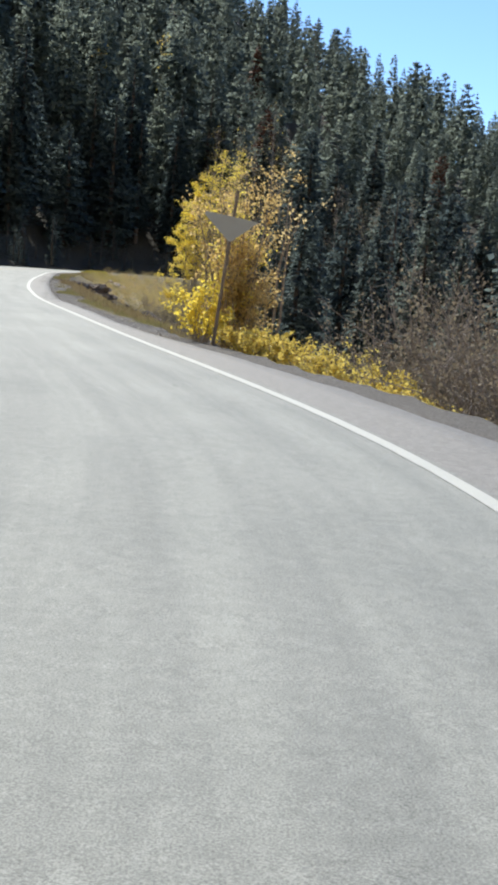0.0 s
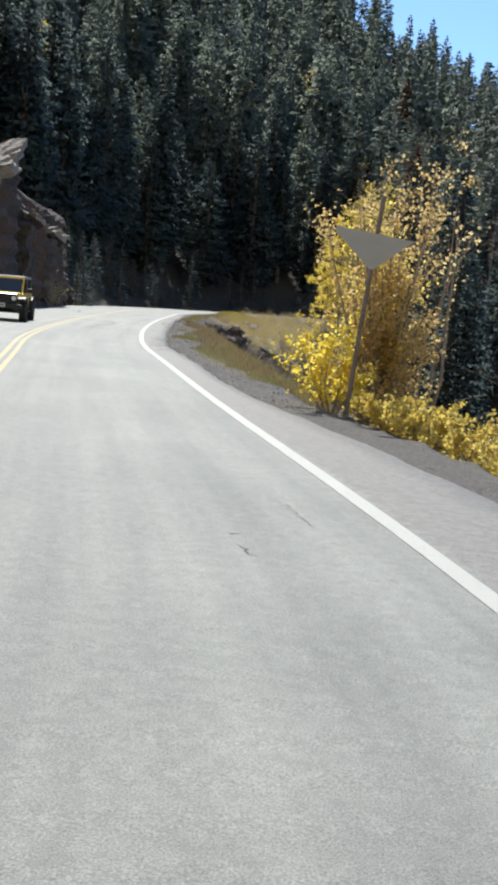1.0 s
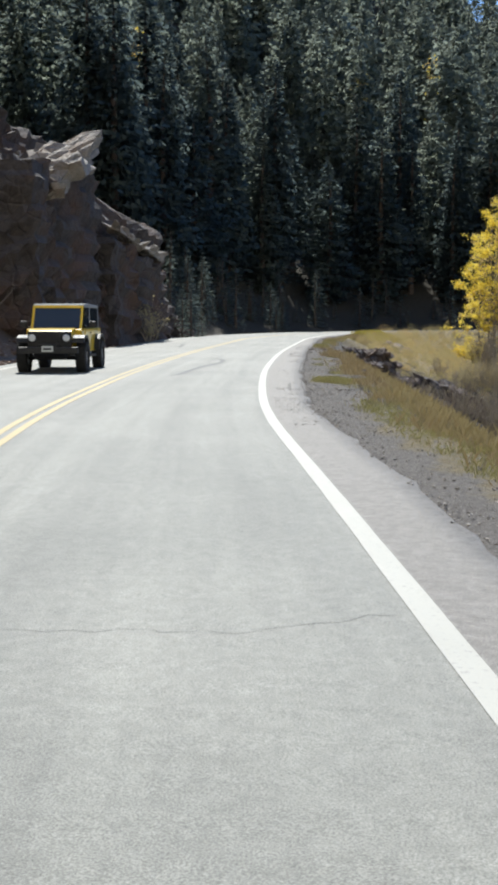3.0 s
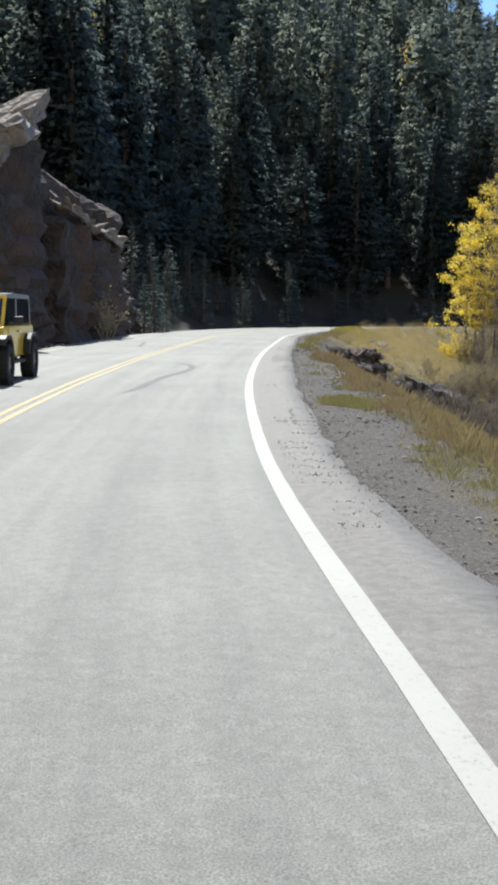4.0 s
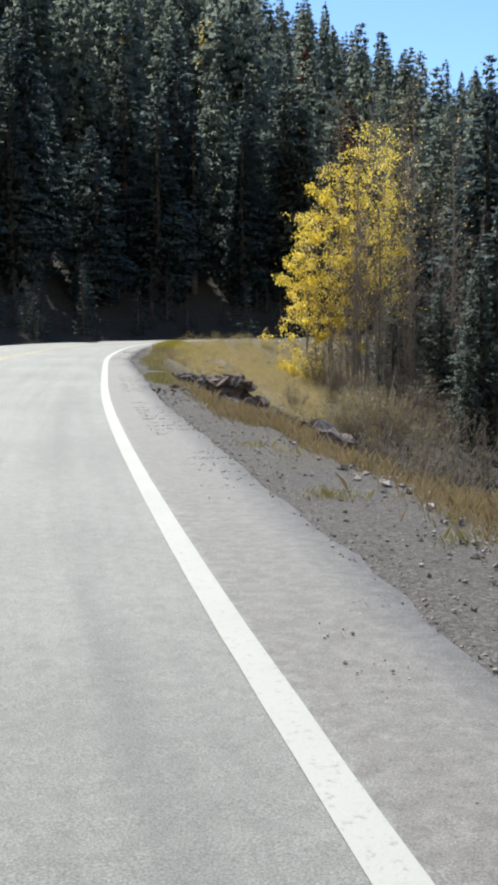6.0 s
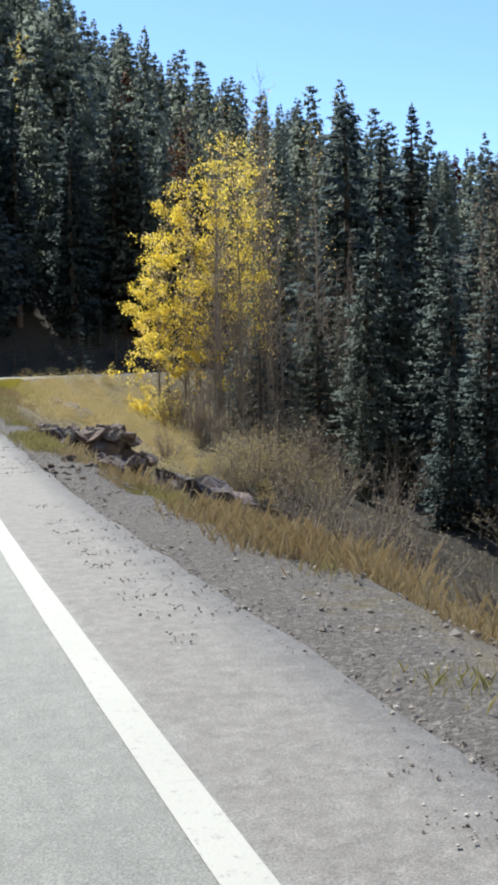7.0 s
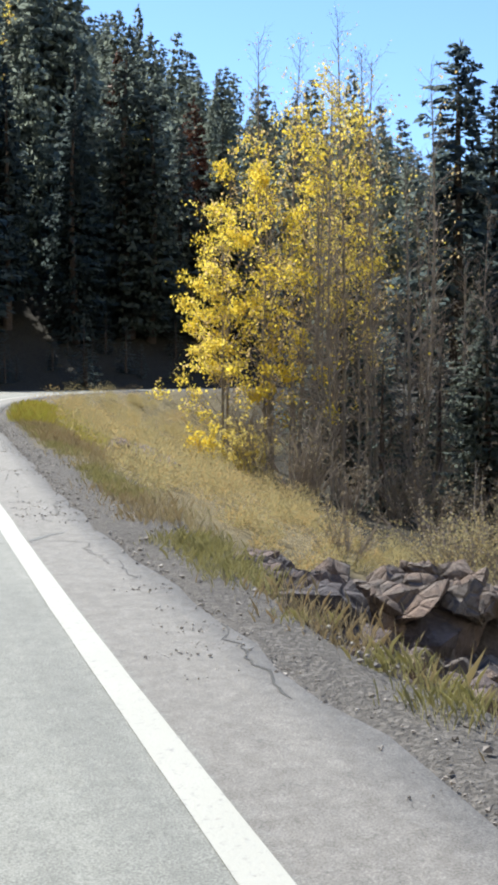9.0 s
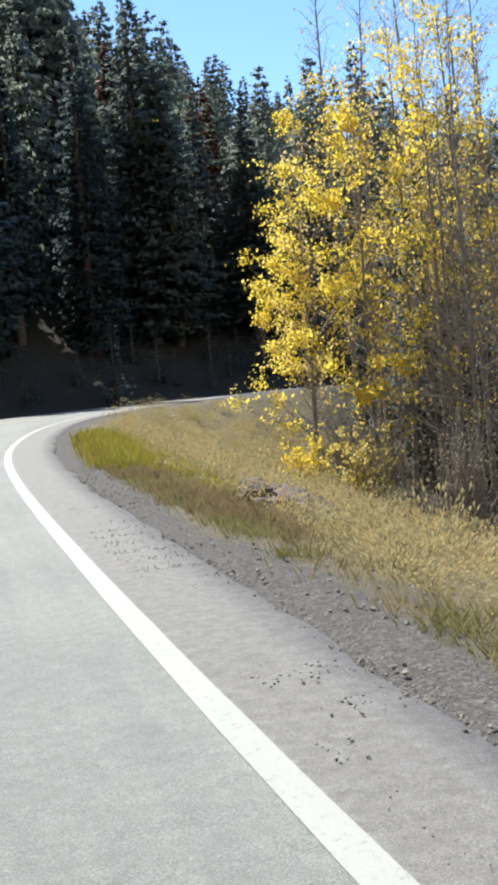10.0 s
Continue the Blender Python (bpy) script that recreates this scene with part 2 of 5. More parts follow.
M_POST = rough_mat("weathered_post", [(0.13, 0.10, 0.08), (0.24, 0.19, 0.15)], 5, 40)
M_PLATE = paint_mat("number_plate", (0.62, 0.64, 0.62), 0.45)


# ---- plan of the road ----
LINE = [(2.0, -46), (2.6, -28), (2.9, -12), (2.4, 4), (1.82, 10), (0.32, 16), (-1.43, 22), (-3.09, 28), (-4.71, 34), (-6.4, 40), (-7.69, 46), (-8.88, 52),
        (-9.88, 58), (-10.79, 64), (-11.58, 70), (-12.24, 76), (-12.9, 82), (-13.44, 88), (-13.82, 94), (-14.15, 100), (-14.35, 106), (-14.3, 112),
        (-13.6, 120), (-12.4, 127), (-10.4, 133), (-7.6, 138), (-4, 141.6), (0.5, 144), (8, 146), (20, 147), (45, 145), (90, 138), (150, 120)]


def smooth_path(points, step):
    """A Catmull-Rom curve through points, resampled at even steps."""
    p = np.array(points, float)
    out = []
    for i in range(1, len(p) - 2):
        for t in np.linspace(0, 1, 20, endpoint=False):
            a, b, c, d = p[i - 1], p[i], p[i + 1], p[i + 2]
            out.append(0.5 * (2 * b + (c - a) * t + (2 * a - 5 * b + 4 * c - d) * t * t + (3 * b - a - 3 * c + d) * t**3))
    out = np.array(out)
    for _ in range(150):
        out[1:-1] = 0.25 * out[:-2] + 0.5 * out[1:-1] + 0.25 * out[2:]
    run = np.r_[0, np.cumsum(np.hypot(*np.diff(out, axis=0).T))]
    s = np.arange(0, run[-1], step)
    return np.stack([np.interp(s, run, out[:, k]) for k in (0, 1)], 1), s


WAY, RUN = smooth_path(LINE, 0.5)
TAN = np.gradient(WAY, axis=0)
TAN /= np.hypot(*TAN.T)[:, None]
LEFT = np.stack([-TAN[:, 1], TAN[:, 0]], 1)
SLOPE_A, SLOPE_B = 0.02306, 0.94
I85 = int(np.argmax(WAY[:, 1] > 85))
ZR = SLOPE_A * WAY[:, 1] + SLOPE_B * (WAY[:, 1] / 100) ** 2 * np.sign(WAY[:, 1])
beyond = np.maximum(RUN - RUN[I85], 0)
ZR = np.where(beyond > 0, ZR[I85] + 0.0255 * np.minimum(beyond, 66) + 0.004 * np.maximum(beyond - 66, 0), ZR)
EDGE_L, YELLOW, WHITE_L = 8.0, 3.55, 7.4


def edge_at(y):
    """Where the asphalt ends, to the right of the line, at that y before the bend."""
    return np.interp(y, [15, 20, 25, 29, 33, 42, 46, 52, 56, 60, 66, 75, 80, 85, 90, 100, 110], [-1.35, -1.15, -0.78, -0.66, -0.80, -0.76, -0.88, -0.94, -1.0, -1.04, -0.97, -0.90, -0.80, -0.72, -0.84, -0.88, -1.0])


EDGE = np.where(np.arange(len(WAY)) < I85 + 50, edge_at(WAY[:, 1]), -1.0)


def along_road(y):
    """The index of the road's sample at that y, before the bend."""
    return int(np.argmax(WAY[:, 1] >= y))


def beside(y, offset):
    """The place at that y along the road, before the bend, and that far left of the right-hand line."""
    i = np.interp(y, WAY[: I85 + 60, 1], np.arange(I85 + 60))
    j, f = int(i), i % 1
    return WAY[j] * (1 - f) + WAY[j + 1] * f + LEFT[j] * offset


def road_place(x, y):
    """Signed distance from the right-hand line (left positive) and the nearest sample."""
    x, y = np.atleast_1d(np.asarray(x, float)), np.atleast_1d(np.asarray(y, float))
    near = np.empty(x.shape, int)
    for k in range(0, len(x), 4000):
        dd = (x[k : k + 4000, None] - WAY[None, :, 0]) ** 2 + (y[k : k + 4000, None] - WAY[None, :, 1]) ** 2
        near[k : k + 4000] = dd.argmin(1)
    off = np.stack([x, y], 1) - WAY[near]
    d = (off * LEFT[near]).sum(1)
    d = np.where(np.abs(d) < 1e-6, 1e-6, d)
    return np.sign(d) * np.hypot(*off.T), near


def smooth(a, b, v):
    t = np.clip((v - a) / (b - a), 0, 1)
    return t * t * (3 - 2 * t)


def waves(x, y, size, seed):
    """Cheap smooth noise for heights."""
    rng = np.random.RandomState(seed)
    out = 0
    for k in range(6):
        a, ph = rng.rand(2) * 6.283
        f = (0.6 + rng.rand()) / size
        out = out + np.sin((x * np.cos(a) + y * np.sin(a)) * f * 6.283 + ph)
    return out / 6


def terrain(x, y):
    x, y = np.atleast_1d(np.asarray(x, float)), np.atleast_1d(np.asarray(y, float))
    d, i = road_place(x, y)
    zr, yr = ZR[i], WAY[i, 1]
    u, v = EDGE[i] - d, d - EDGE_L
    # Right: a gravel strip, then the bank down to the creek.
    width = np.interp(yr, [10, 28, 36, 46, 56, 62, 68, 72, 78, 84, 92, 100, 112], [1.4, 1.2, 1.5, 1.5, 1.6, 1.2, 0.95, 0.62, 0.62, 0.82, 1.0, 0.95, 1.2]) + 0.12 * np.sin(yr * 0.9)
    k = 0.62 + (0.46 - 0.62) * smooth(88, 102, yr) + 0.25 * smooth(62, 70, yr) * smooth(94, 89, yr)
    fall = np.maximum(u - width, 0)
    deep = 7.5
    right = -0.03 - 0.05 * np.minimum(u, width) - deep * (1 - np.exp(-k * fall / deep)) + 0.16 * np.maximum(u - 28, 0)
    right = right + 0.10 * waves(x, y, 3.5, 1) * smooth(0.5, 3, u) + 0.5 * waves(x, y, 14, 2) * smooth(5, 14, u)
    # Left and beyond the bend: a ditch, then the hillside.
    rise = np.maximum(v - 1.8, 0)
    far = smooth(104, 135, yr)
    steep = np.interp(x, [-60, -20, 0, 20, 50, 90], [0.62, 0.49, 0.40, 0.33, 0.268, 0.185])
    kl = 0.72 + (steep - 0.72) * far
    near_flat = 1 - 0.45 * far * smooth(16, 0, rise)
    left = -0.12 * smooth(0, 0.8, v) + kl * near_flat * np.minimum(rise, 235) + 0.05 * np.maximum(rise - 235, 0)
    left = left + 0.12 * waves(x, y, 3, 3) * smooth(0.8, 3, v) + 1.6 * waves(x, y, 30, 4) * smooth(6, 25, v)
    z = zr - 0.16
    z = np.where(u > -0.12, zr + right, z)
    z = np.where(v > -0.12, zr + left - 0.05, z)
    # Unseen valley side, added behind the road's start to bounce sunlight onto the forest.
    return z + 0.68 * np.minimum(np.maximum(-55 - y, 0), 1100)


def ground_z(x, y):
    return float(terrain(x, y)[0])


# ---- building helpers ----
def mesh_object(name, verts, faces, material, parent=None, smooth_shade=False, label=""):
    me = bpy.data.meshes.new(name)
    me.from_pydata([tuple(v) for v in verts], [], faces)
    me.materials.append(material)
    if smooth_shade:
        me.shade_smooth()
    me.update()
    ob = new(name, me)
    if parent:
        ob.parent = parent
    if label:
        ob["label"] = label
    return ob


def part(name, bm, material, parent=None, label="", smooth_shade=False):
    me = bpy.data.meshes.new(name)
    bmesh.ops.recalc_face_normals(bm, faces=bm.faces)
    bm.to_mesh(me)
    bm.free()
    me.materials.append(material)
    if smooth_shade:
        me.shade_smooth()
    ob = new(name, me)
    if parent:
        ob.parent = parent
    if label:
        ob["label"] = label
    return ob


def thing(name, label, category, group="", kind=""):
    return tagged(new(name), label, category, group, kind)


def add_box(bm, cx, cy, cz, sx, sy, sz, bevel=0.0, m=None):
    made = bmesh.ops.create_cube(bm, size=1.0, matrix=Matrix.Translation((cx, cy, cz)) @ Matrix.Diagonal((sx, sy, sz, 1)))
    if bevel:
        edges = list({e for v in made["verts"] for e in v.link_edges})
        out = bmesh.ops.bevel(bm, geom=edges, offset=bevel, segments=2, affect="EDGES", profile=0.6)
        made["verts"] = list({v for f in out["faces"] for v in f.verts} | {v for v in made["verts"] if v.is_valid})
    if m is not None:
        bmesh.ops.transform(bm, matrix=m, verts=made["verts"])
    return made["verts"]


def box(cx, cy, cz, sx, sy, sz, bevel=0.0):
    bm = bmesh.new()
    add_box(bm, cx, cy, cz, sx, sy, sz, bevel)
    return bm


def prism(profile, x0, x1, bevel=0.0):
    """A profile in y and z, drawn out from x0 to x1."""
    bm = bmesh.new()
    a = [bm.verts.new((x0, y, z)) for y, z in profile]
    b = [bm.verts.new((x1, y, z)) for y, z in profile]
    n = len(profile)
    bm.faces.new(a), bm.faces.new(b[::-1])
    for i in range(n):
        bm.faces.new((a[i], b[i], b[(i + 1) % n], a[(i + 1) % n]))
    if bevel:
        bmesh.ops.bevel(bm, geom=list(bm.edges), offset=bevel, segments=2, affect="EDGES", profile=0.6)
    return bm


def disc(r, width, centre, segments=28, r_in=0.0, bevel=0.0):
    """A wheel-like body whose axis is x."""
    bm = bmesh.new()
    ring = [(r_in, -width / 2), (r - bevel, -width / 2), (r, -width / 2 + bevel), (r, width / 2 - bevel), (r - bevel, width / 2), (r_in, width / 2)]
    rows = [[bm.verts.new((centre[0] + x, centre[1] + max(q, 0.001) * math.cos(a), centre[2] + max(q, 0.001) * math.sin(a))) for q, x in ring]
            for a in np.linspace(0, 2 * math.pi, segments, endpoint=False)]
    for i in range(segments):
        a, b = rows[i], rows[(i + 1) % segments]
        for k in range(len(ring) if r_in else len(ring) - 1):
            j = (k + 1) % len(ring)
            bm.faces.new((a[k], a[j], b[j], b[k]))
    return bm


class Soup:
    """Vertices and faces gathered for one mesh."""

    def __init__(self):
        self.v, self.f = [], []

    def quad(self, centre, along, across):
        n = len(self.v)
        self.v += [centre - along * 0.5, centre + across * 0.5 + along * 0.1, centre + along * 0.5, centre - across * 0.5 + along * 0.1]
        self.f.append((n, n + 1, n + 2, n + 3))

    def tube(self, points, radii, sides=5):
        n0 = len(self.v)
        pts = [np.asarray(p, float) for p in points]
        for k, (p, r) in enumerate(zip(pts, radii)):
            t = pts[min(k + 1, len(pts) - 1)] - pts[max(k - 1, 0)]
            t = t / (np.linalg.norm(t) + 1e-9)
            a = np.cross(t, (0.3, 0.9, 0.1) if abs(t[2]) > 0.5 else (0, 0, 1.0))
            a /= np.linalg.norm(a) + 1e-9
            b = np.cross(t, a)
            for q in range(sides):
                w = 2 * math.pi * q / sides
                self.v.append(p + r * (math.cos(w) * a + math.sin(w) * b))
        for k in range(len(pts) - 1):
            for q in range(sides):
                i, j = n0 + k * sides, q
                self.f.append((i + j, i + (j + 1) % sides, i + sides + (j + 1) % sides, i + sides + j))

    def mesh(self, name, material, parent=None, smooth_shade=False, label=""):
        return mesh_object(name, self.v, self.f, material, parent, smooth_shade, label)


def unit(v):
    return v / (np.linalg.norm(v) + 1e-9)


def grid_mesh(name, v, rows, cols, material, parent=None):
    faces = [(r * cols + c, r * cols + c + 1, (r + 1) * cols + c + 1, (r + 1) * cols + c) for r in range(rows - 1) for c in range(cols - 1)]
    return mesh_object(name, v, faces, material, parent, True)


# ---- ground ----
def spread(lo, hi, step, out, grow=1.16):
    """Coordinates that lie close between lo and hi and spread out to the horizon."""
    mid = list(np.arange(lo, hi, step))
    a, s = lo, step
    while a > -out:
        s *= grow
        a -= s
        mid.insert(0, a)
    b, s = mid[-1], step
    while b < out:
        s *= grow
        b += s
        mid.append(b)
    return np.array(mid)


def build_ground():
    gx, gy = spread(-32, 16, 0.5, 2400), spread(0, 152, 0.55, 2400)
    X, Y = np.meshgrid(gx, gy)
    x, y = X.ravel(), Y.ravel()
    z = terrain(x, y)
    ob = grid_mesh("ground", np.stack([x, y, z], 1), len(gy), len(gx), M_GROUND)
    d, i = road_place(x, y)
    yr = WAY[i, 1]
    u, v = EDGE[i] - d, d - EDGE_L
    open_gravel = 0.35 * smooth(60, 66, yr) * smooth(90, 82, yr) + 0.3 * smooth(34, 28, yr) + 0.34 * smooth(38, 44, yr) * smooth(62, 56, yr)
    patchy = (0.42 + open_gravel) * smooth(3.0, 1.4, u)
    gravel = np.where(d > 3, smooth(2.6, 1.2, v), np.maximum(smooth(0.75, 0.3, u), patchy))
    bank = smooth(90, 98, yr) * smooth(10, 7, u) * (u > 0) * smooth(-2, -5, x) + 0.75 * smooth(6, 3, u) * (u > 0) * smooth(4, 0, x)
    scree = smooth(1.2, 2.2, v) * smooth(12, 6, v) * smooth(38, 46, yr) * smooth(70, 62, yr)
    # Marks the unseen bounce slope behind the start of the road.
    slope = smooth(-50, -70, y)
    for name, values in (("zone_gravel", gravel), ("zone_grass", np.clip(bank, 0, 1)), ("zone_scree", scree), ("zone_bounce", slope)):
        ob.data.attributes.new(name, "FLOAT", "POINT").data.foreach_set("value", values.astype(np.float32))
    return tagged(ob, "mountain ground with gravel verge, dry grass bank and forest floor", "ground", kind="structure")


def ribbon(name, offsets, i0, i1, material, lift, parent=None, wobble=None, step=1):
    """A strip along the road between given offsets from the right-hand line."""
    idx = list(range(i0, i1, step))
    v = []
    for i in idx:
        for k, o in enumerate(offsets):
            o = o + (wobble(i, k) if wobble else 0)
            p = WAY[i] + LEFT[i] * o
            v.append((p[0], p[1], ZR[i] + lift))
    return grid_mesh(name, v, len(idx), len(offsets), material, parent)


def build_road():
    rng = np.random.RandomState(5)
    rough = np.cumsum(rng.randn(len(WAY)) * 0.05)
    rough = rough - np.convolve(np.pad(rough, 10, "edge"), np.ones(21) / 21, "valid")
    chips = 0.05 * rng.randn(len(WAY))
    offs = np.r_[-1.05, -1.0, -0.66, -0.33, 0, np.arange(0.6, 7.9, 0.6), EDGE_L, EDGE_L + 0.05]
    n = len(WAY)
    v, lat, run = [], [], []
    for i in range(n):
        for k, o in enumerate(offs):
            if k < 4:
                oo = o * -EDGE[i] + ((0.10 * rough[i] + 0.5 * chips[i]) if k < 2 else 0.0)
            else:
                oo = o + (0.3 * chips[i] if k > len(offs) - 3 else 0)
            p = WAY[i] + LEFT[i] * oo
            z = ZR[i] - (0.14 if k in (0, len(offs) - 1) else 0.0)
            v.append((p[0], p[1], z))
            lat.append(o), run.append(RUN[i])
    ob = grid_mesh("road", v, n, len(offs), M_ASPHALT)
    for name, values in (("lat", lat), ("along", run)):
        ob.data.attributes.new(name, "FLOAT", "POINT").data.foreach_set("value", np.array(values, np.float32))
    tagged(ob, "sun-bleached grey asphalt mountain road with worn shoulder", "road", kind="structure")
    ragged = np.random.RandomState(8).randn(n, 4) * 0.0015
    for name, a, b, m in (("white_edge_line", -0.065, 0.09, M_WHITE), ("white_edge_line", WHITE_L - 0.06, WHITE_L + 0.06, M_WHITE),
                          ("yellow_centre_line", YELLOW - 0.16, YELLOW - 0.05, M_YELLOW), ("yellow_centre_line", YELLOW + 0.05, YELLOW + 0.16, M_YELLOW)):
        ribbon(name, (a, (a + b) / 2, b), 2, n - 2, m, 0.004, ob, lambda i, k: ragged[i, k] + (0.36 * float(smooth(25, 11, WAY[i, 1])) if m is M_YELLOW else 0.0))
    return ob


def ground_crack(road, points, width, seed, name="crack", material=None):
    """A crack in the asphalt along points given as (y along the road, offset from the line)."""
    rng = np.random.RandomState(seed)
    path = []
    for (y0, o0), (y1, o1) in zip(points, points[1:]):
        n = max(3, int(math.hypot(y1 - y0, o1 - o0) / 0.07))
        for t in np.linspace(0, 1, n, endpoint=False):
            path.append((y0 + (y1 - y0) * t + rng.randn() * 0.02, o0 + (o1 - o0) * t + rng.randn() * 0.02))
    v = []
    ys = WAY[: along_road(108), 1]
    for k, (y, o) in enumerate(path):
        i = np.interp(y, ys, np.arange(len(ys)))
        j = int(i)
        f = i - j
        p = WAY[j] * (1 - f) + WAY[j + 1] * f + LEFT[j] * o
        z = ZR[j] * (1 - f) + ZR[j + 1] * f + 0.003
        a, b = path[max(k - 1, 0)], path[min(k + 1, len(path) - 1)]
        t = unit(np.array([b[1] - a[1], b[0] - a[0]]))
        w = width * (0.30 if name == "crack" else 1.0) * (0.4 + rng.rand()) * (0.3 if k in (0, len(path) - 1) else 1) / 2
        side = LEFT[j] * t[1] * -1 + TAN[j] * t[0]
        v += [(p[0] + side[0] * w, p[1] + side[1] * w, z), (p[0] - side[0] * w, p[1] - side[1] * w, z)]
    return grid_mesh(name, v, len(path), 2, material or M_CRACK, road)


def road_stain(road, points, width, seed):
    """A dark smear of sealant with a wavering edge."""
    rng = np.random.RandomState(seed + 60)
    ys = WAY[: along_road(108), 1]
    p = np.array(points)
    t = np.linspace(0, len(p) - 1, 60)
    y = np.interp(t, np.arange(len(p)), p[:, 0])
    o = np.interp(t, np.arange(len(p)), p[:, 1])
    o = np.convolve(np.pad(o, 3, "edge"), np.ones(7) / 7, "valid")
    wob = np.convolve(rng.rand(66), np.ones(7) / 7, "valid")
    v = []
    for k in range(60):
        i = np.interp(y[k], ys, np.arange(len(ys)))
        j, f = int(i), i % 1
        q = WAY[j] * (1 - f) + WAY[j + 1] * f
        w = width * (0.4 + 1.4 * wob[k]) * min(1, k / 6, (59 - k) / 6)
        for s in (-1, 1):
            c = q + LEFT[j] * (o[k] + s * w)
            v.append((c[0], c[1], ZR[j] * (1 - f) + ZR[j + 1] * f + 0.003))
    return grid_mesh("dark_streak", v, 60, 2, M_STAIN, road)


ground = build_ground()
road = build_road()
for number, (points, width) in enumerate([
    ([(14.9, 1.27), (14.95, 1.2)], 0.05), ([(14.62, 1.29), (14.45, 1.27), (14.25, 1.22)], 0.04), ([(16.25, 0.70), (15.6, 0.66), (15.2, 0.66)], 0.02),
    ([(24.1, 2.6), (24.2, 1.8), (24.32, 0.85), (24.5, 0.12), (24.6, -0.5)], 0.016), ([(28.6, 2.4), (28.5, 1.0), (28.8, 0.1)], 0.013),
    ([(40.4, 1.9), (40.35, 0.9), (40.4, 0.05)], 0.013), ([(47.57, -0.62), (47.09, -0.58), (46.54, -0.60), (46.05, -0.52), (45.77, -0.57), (45.40, -0.56), (45.13, -0.53)], 0.075),
    ([(70.65, 1.2), (70.65, 0.26), (70.71, 0.05), (70.69, -0.42)], 0.018), ([(71.75, -0.76), (71.4, -0.77), (71.25, -0.70), (71.29, -0.84), (70.64, -0.80)], 0.04),
    ([(83.85, 0.92), (84.01, 0.84), (84.25, 0.80), (84.47, 0.65), (84.53, 0.58)], 0.04),
    ([(83.79, 1.6), (83.72, 0.9), (83.67, 0.73), (83.66, 0.59), (83.75, 0.28), (83.73, -0.01), (83.72, -0.41), (83.65, -0.50), (83.45, -0.52), (83.33, -0.48), (82.6, -0.52)], 0.03),
    ([(86.12, -0.58), (85.46, -0.55), (85.23, -0.54), (85.17, -0.34), (84.99, -0.37), (84.69, -0.38)], 0.04), ([(80.81, -0.76), (80.40, -0.74), (79.80, -0.68), (79.34, -0.66)], 0.05),
    ([(83.92, -0.15), (84.14, -0.43)], 0.06), ([(82.82, -0.62), (82.05, -0.57)], 0.03), ([(76.3, -0.80), (75.9, -0.76), (75.6, -0.83), (75.2, -0.80)], 0.045),
]):
    ground_crack(road, points, width, number)
for number, points in enumerate([[(50.2, 2.36), (51.2, 2.16), (54.56, 2.0), (57.05, 1.62), (58.6, 1.58), (59.6, 1.68), (60.4, 1.95), (61.0, 2.3)], [(76.5, 5.5), (74, 5.2), (71.5, 4.9)], [(83.78, -0.08), (84.05, -0.27), (84.18, -0.42)]]):
    road_stain(road, points, (0.085, 0.085, 0.03)[number], number)


# ---- plants ----
def kites(centre, along, across):
    """Many small leaf-shaped faces at once: vertices and faces."""
    v = np.stack([centre - along * 0.5, centre + across * 0.5 + along * 0.08, centre + along * 0.5, centre - across * 0.5 + along * 0.08], 1).reshape(-1, 3)
    n = len(centre)
    return v, np.arange(4 * n).reshape(n, 4)


def mesh_from(name, verts, faces, material, smooth_shade=False):
    """A mesh from arrays of vertices and four-cornered faces."""
    me = bpy.data.meshes.new(name)
    me.vertices.add(len(verts))
    me.vertices.foreach_set("co", np.asarray(verts, np.float32).ravel())
    me.loops.add(faces.size)
    me.loops.foreach_set("vertex_index", faces.astype(np.int32).ravel())
    me.polygons.add(len(faces))
    me.polygons.foreach_set("loop_start", np.arange(0, faces.size, faces.shape[1], dtype=np.int32))
    me.update(calc_edges=True)
    me.materials.append(material)
    if smooth_shade:
        me.shade_smooth()
    return me


def scatter_dirs(rng, n):
    v = rng.randn(n, 3)
    return v / np.linalg.norm(v, axis=1)[:, None]


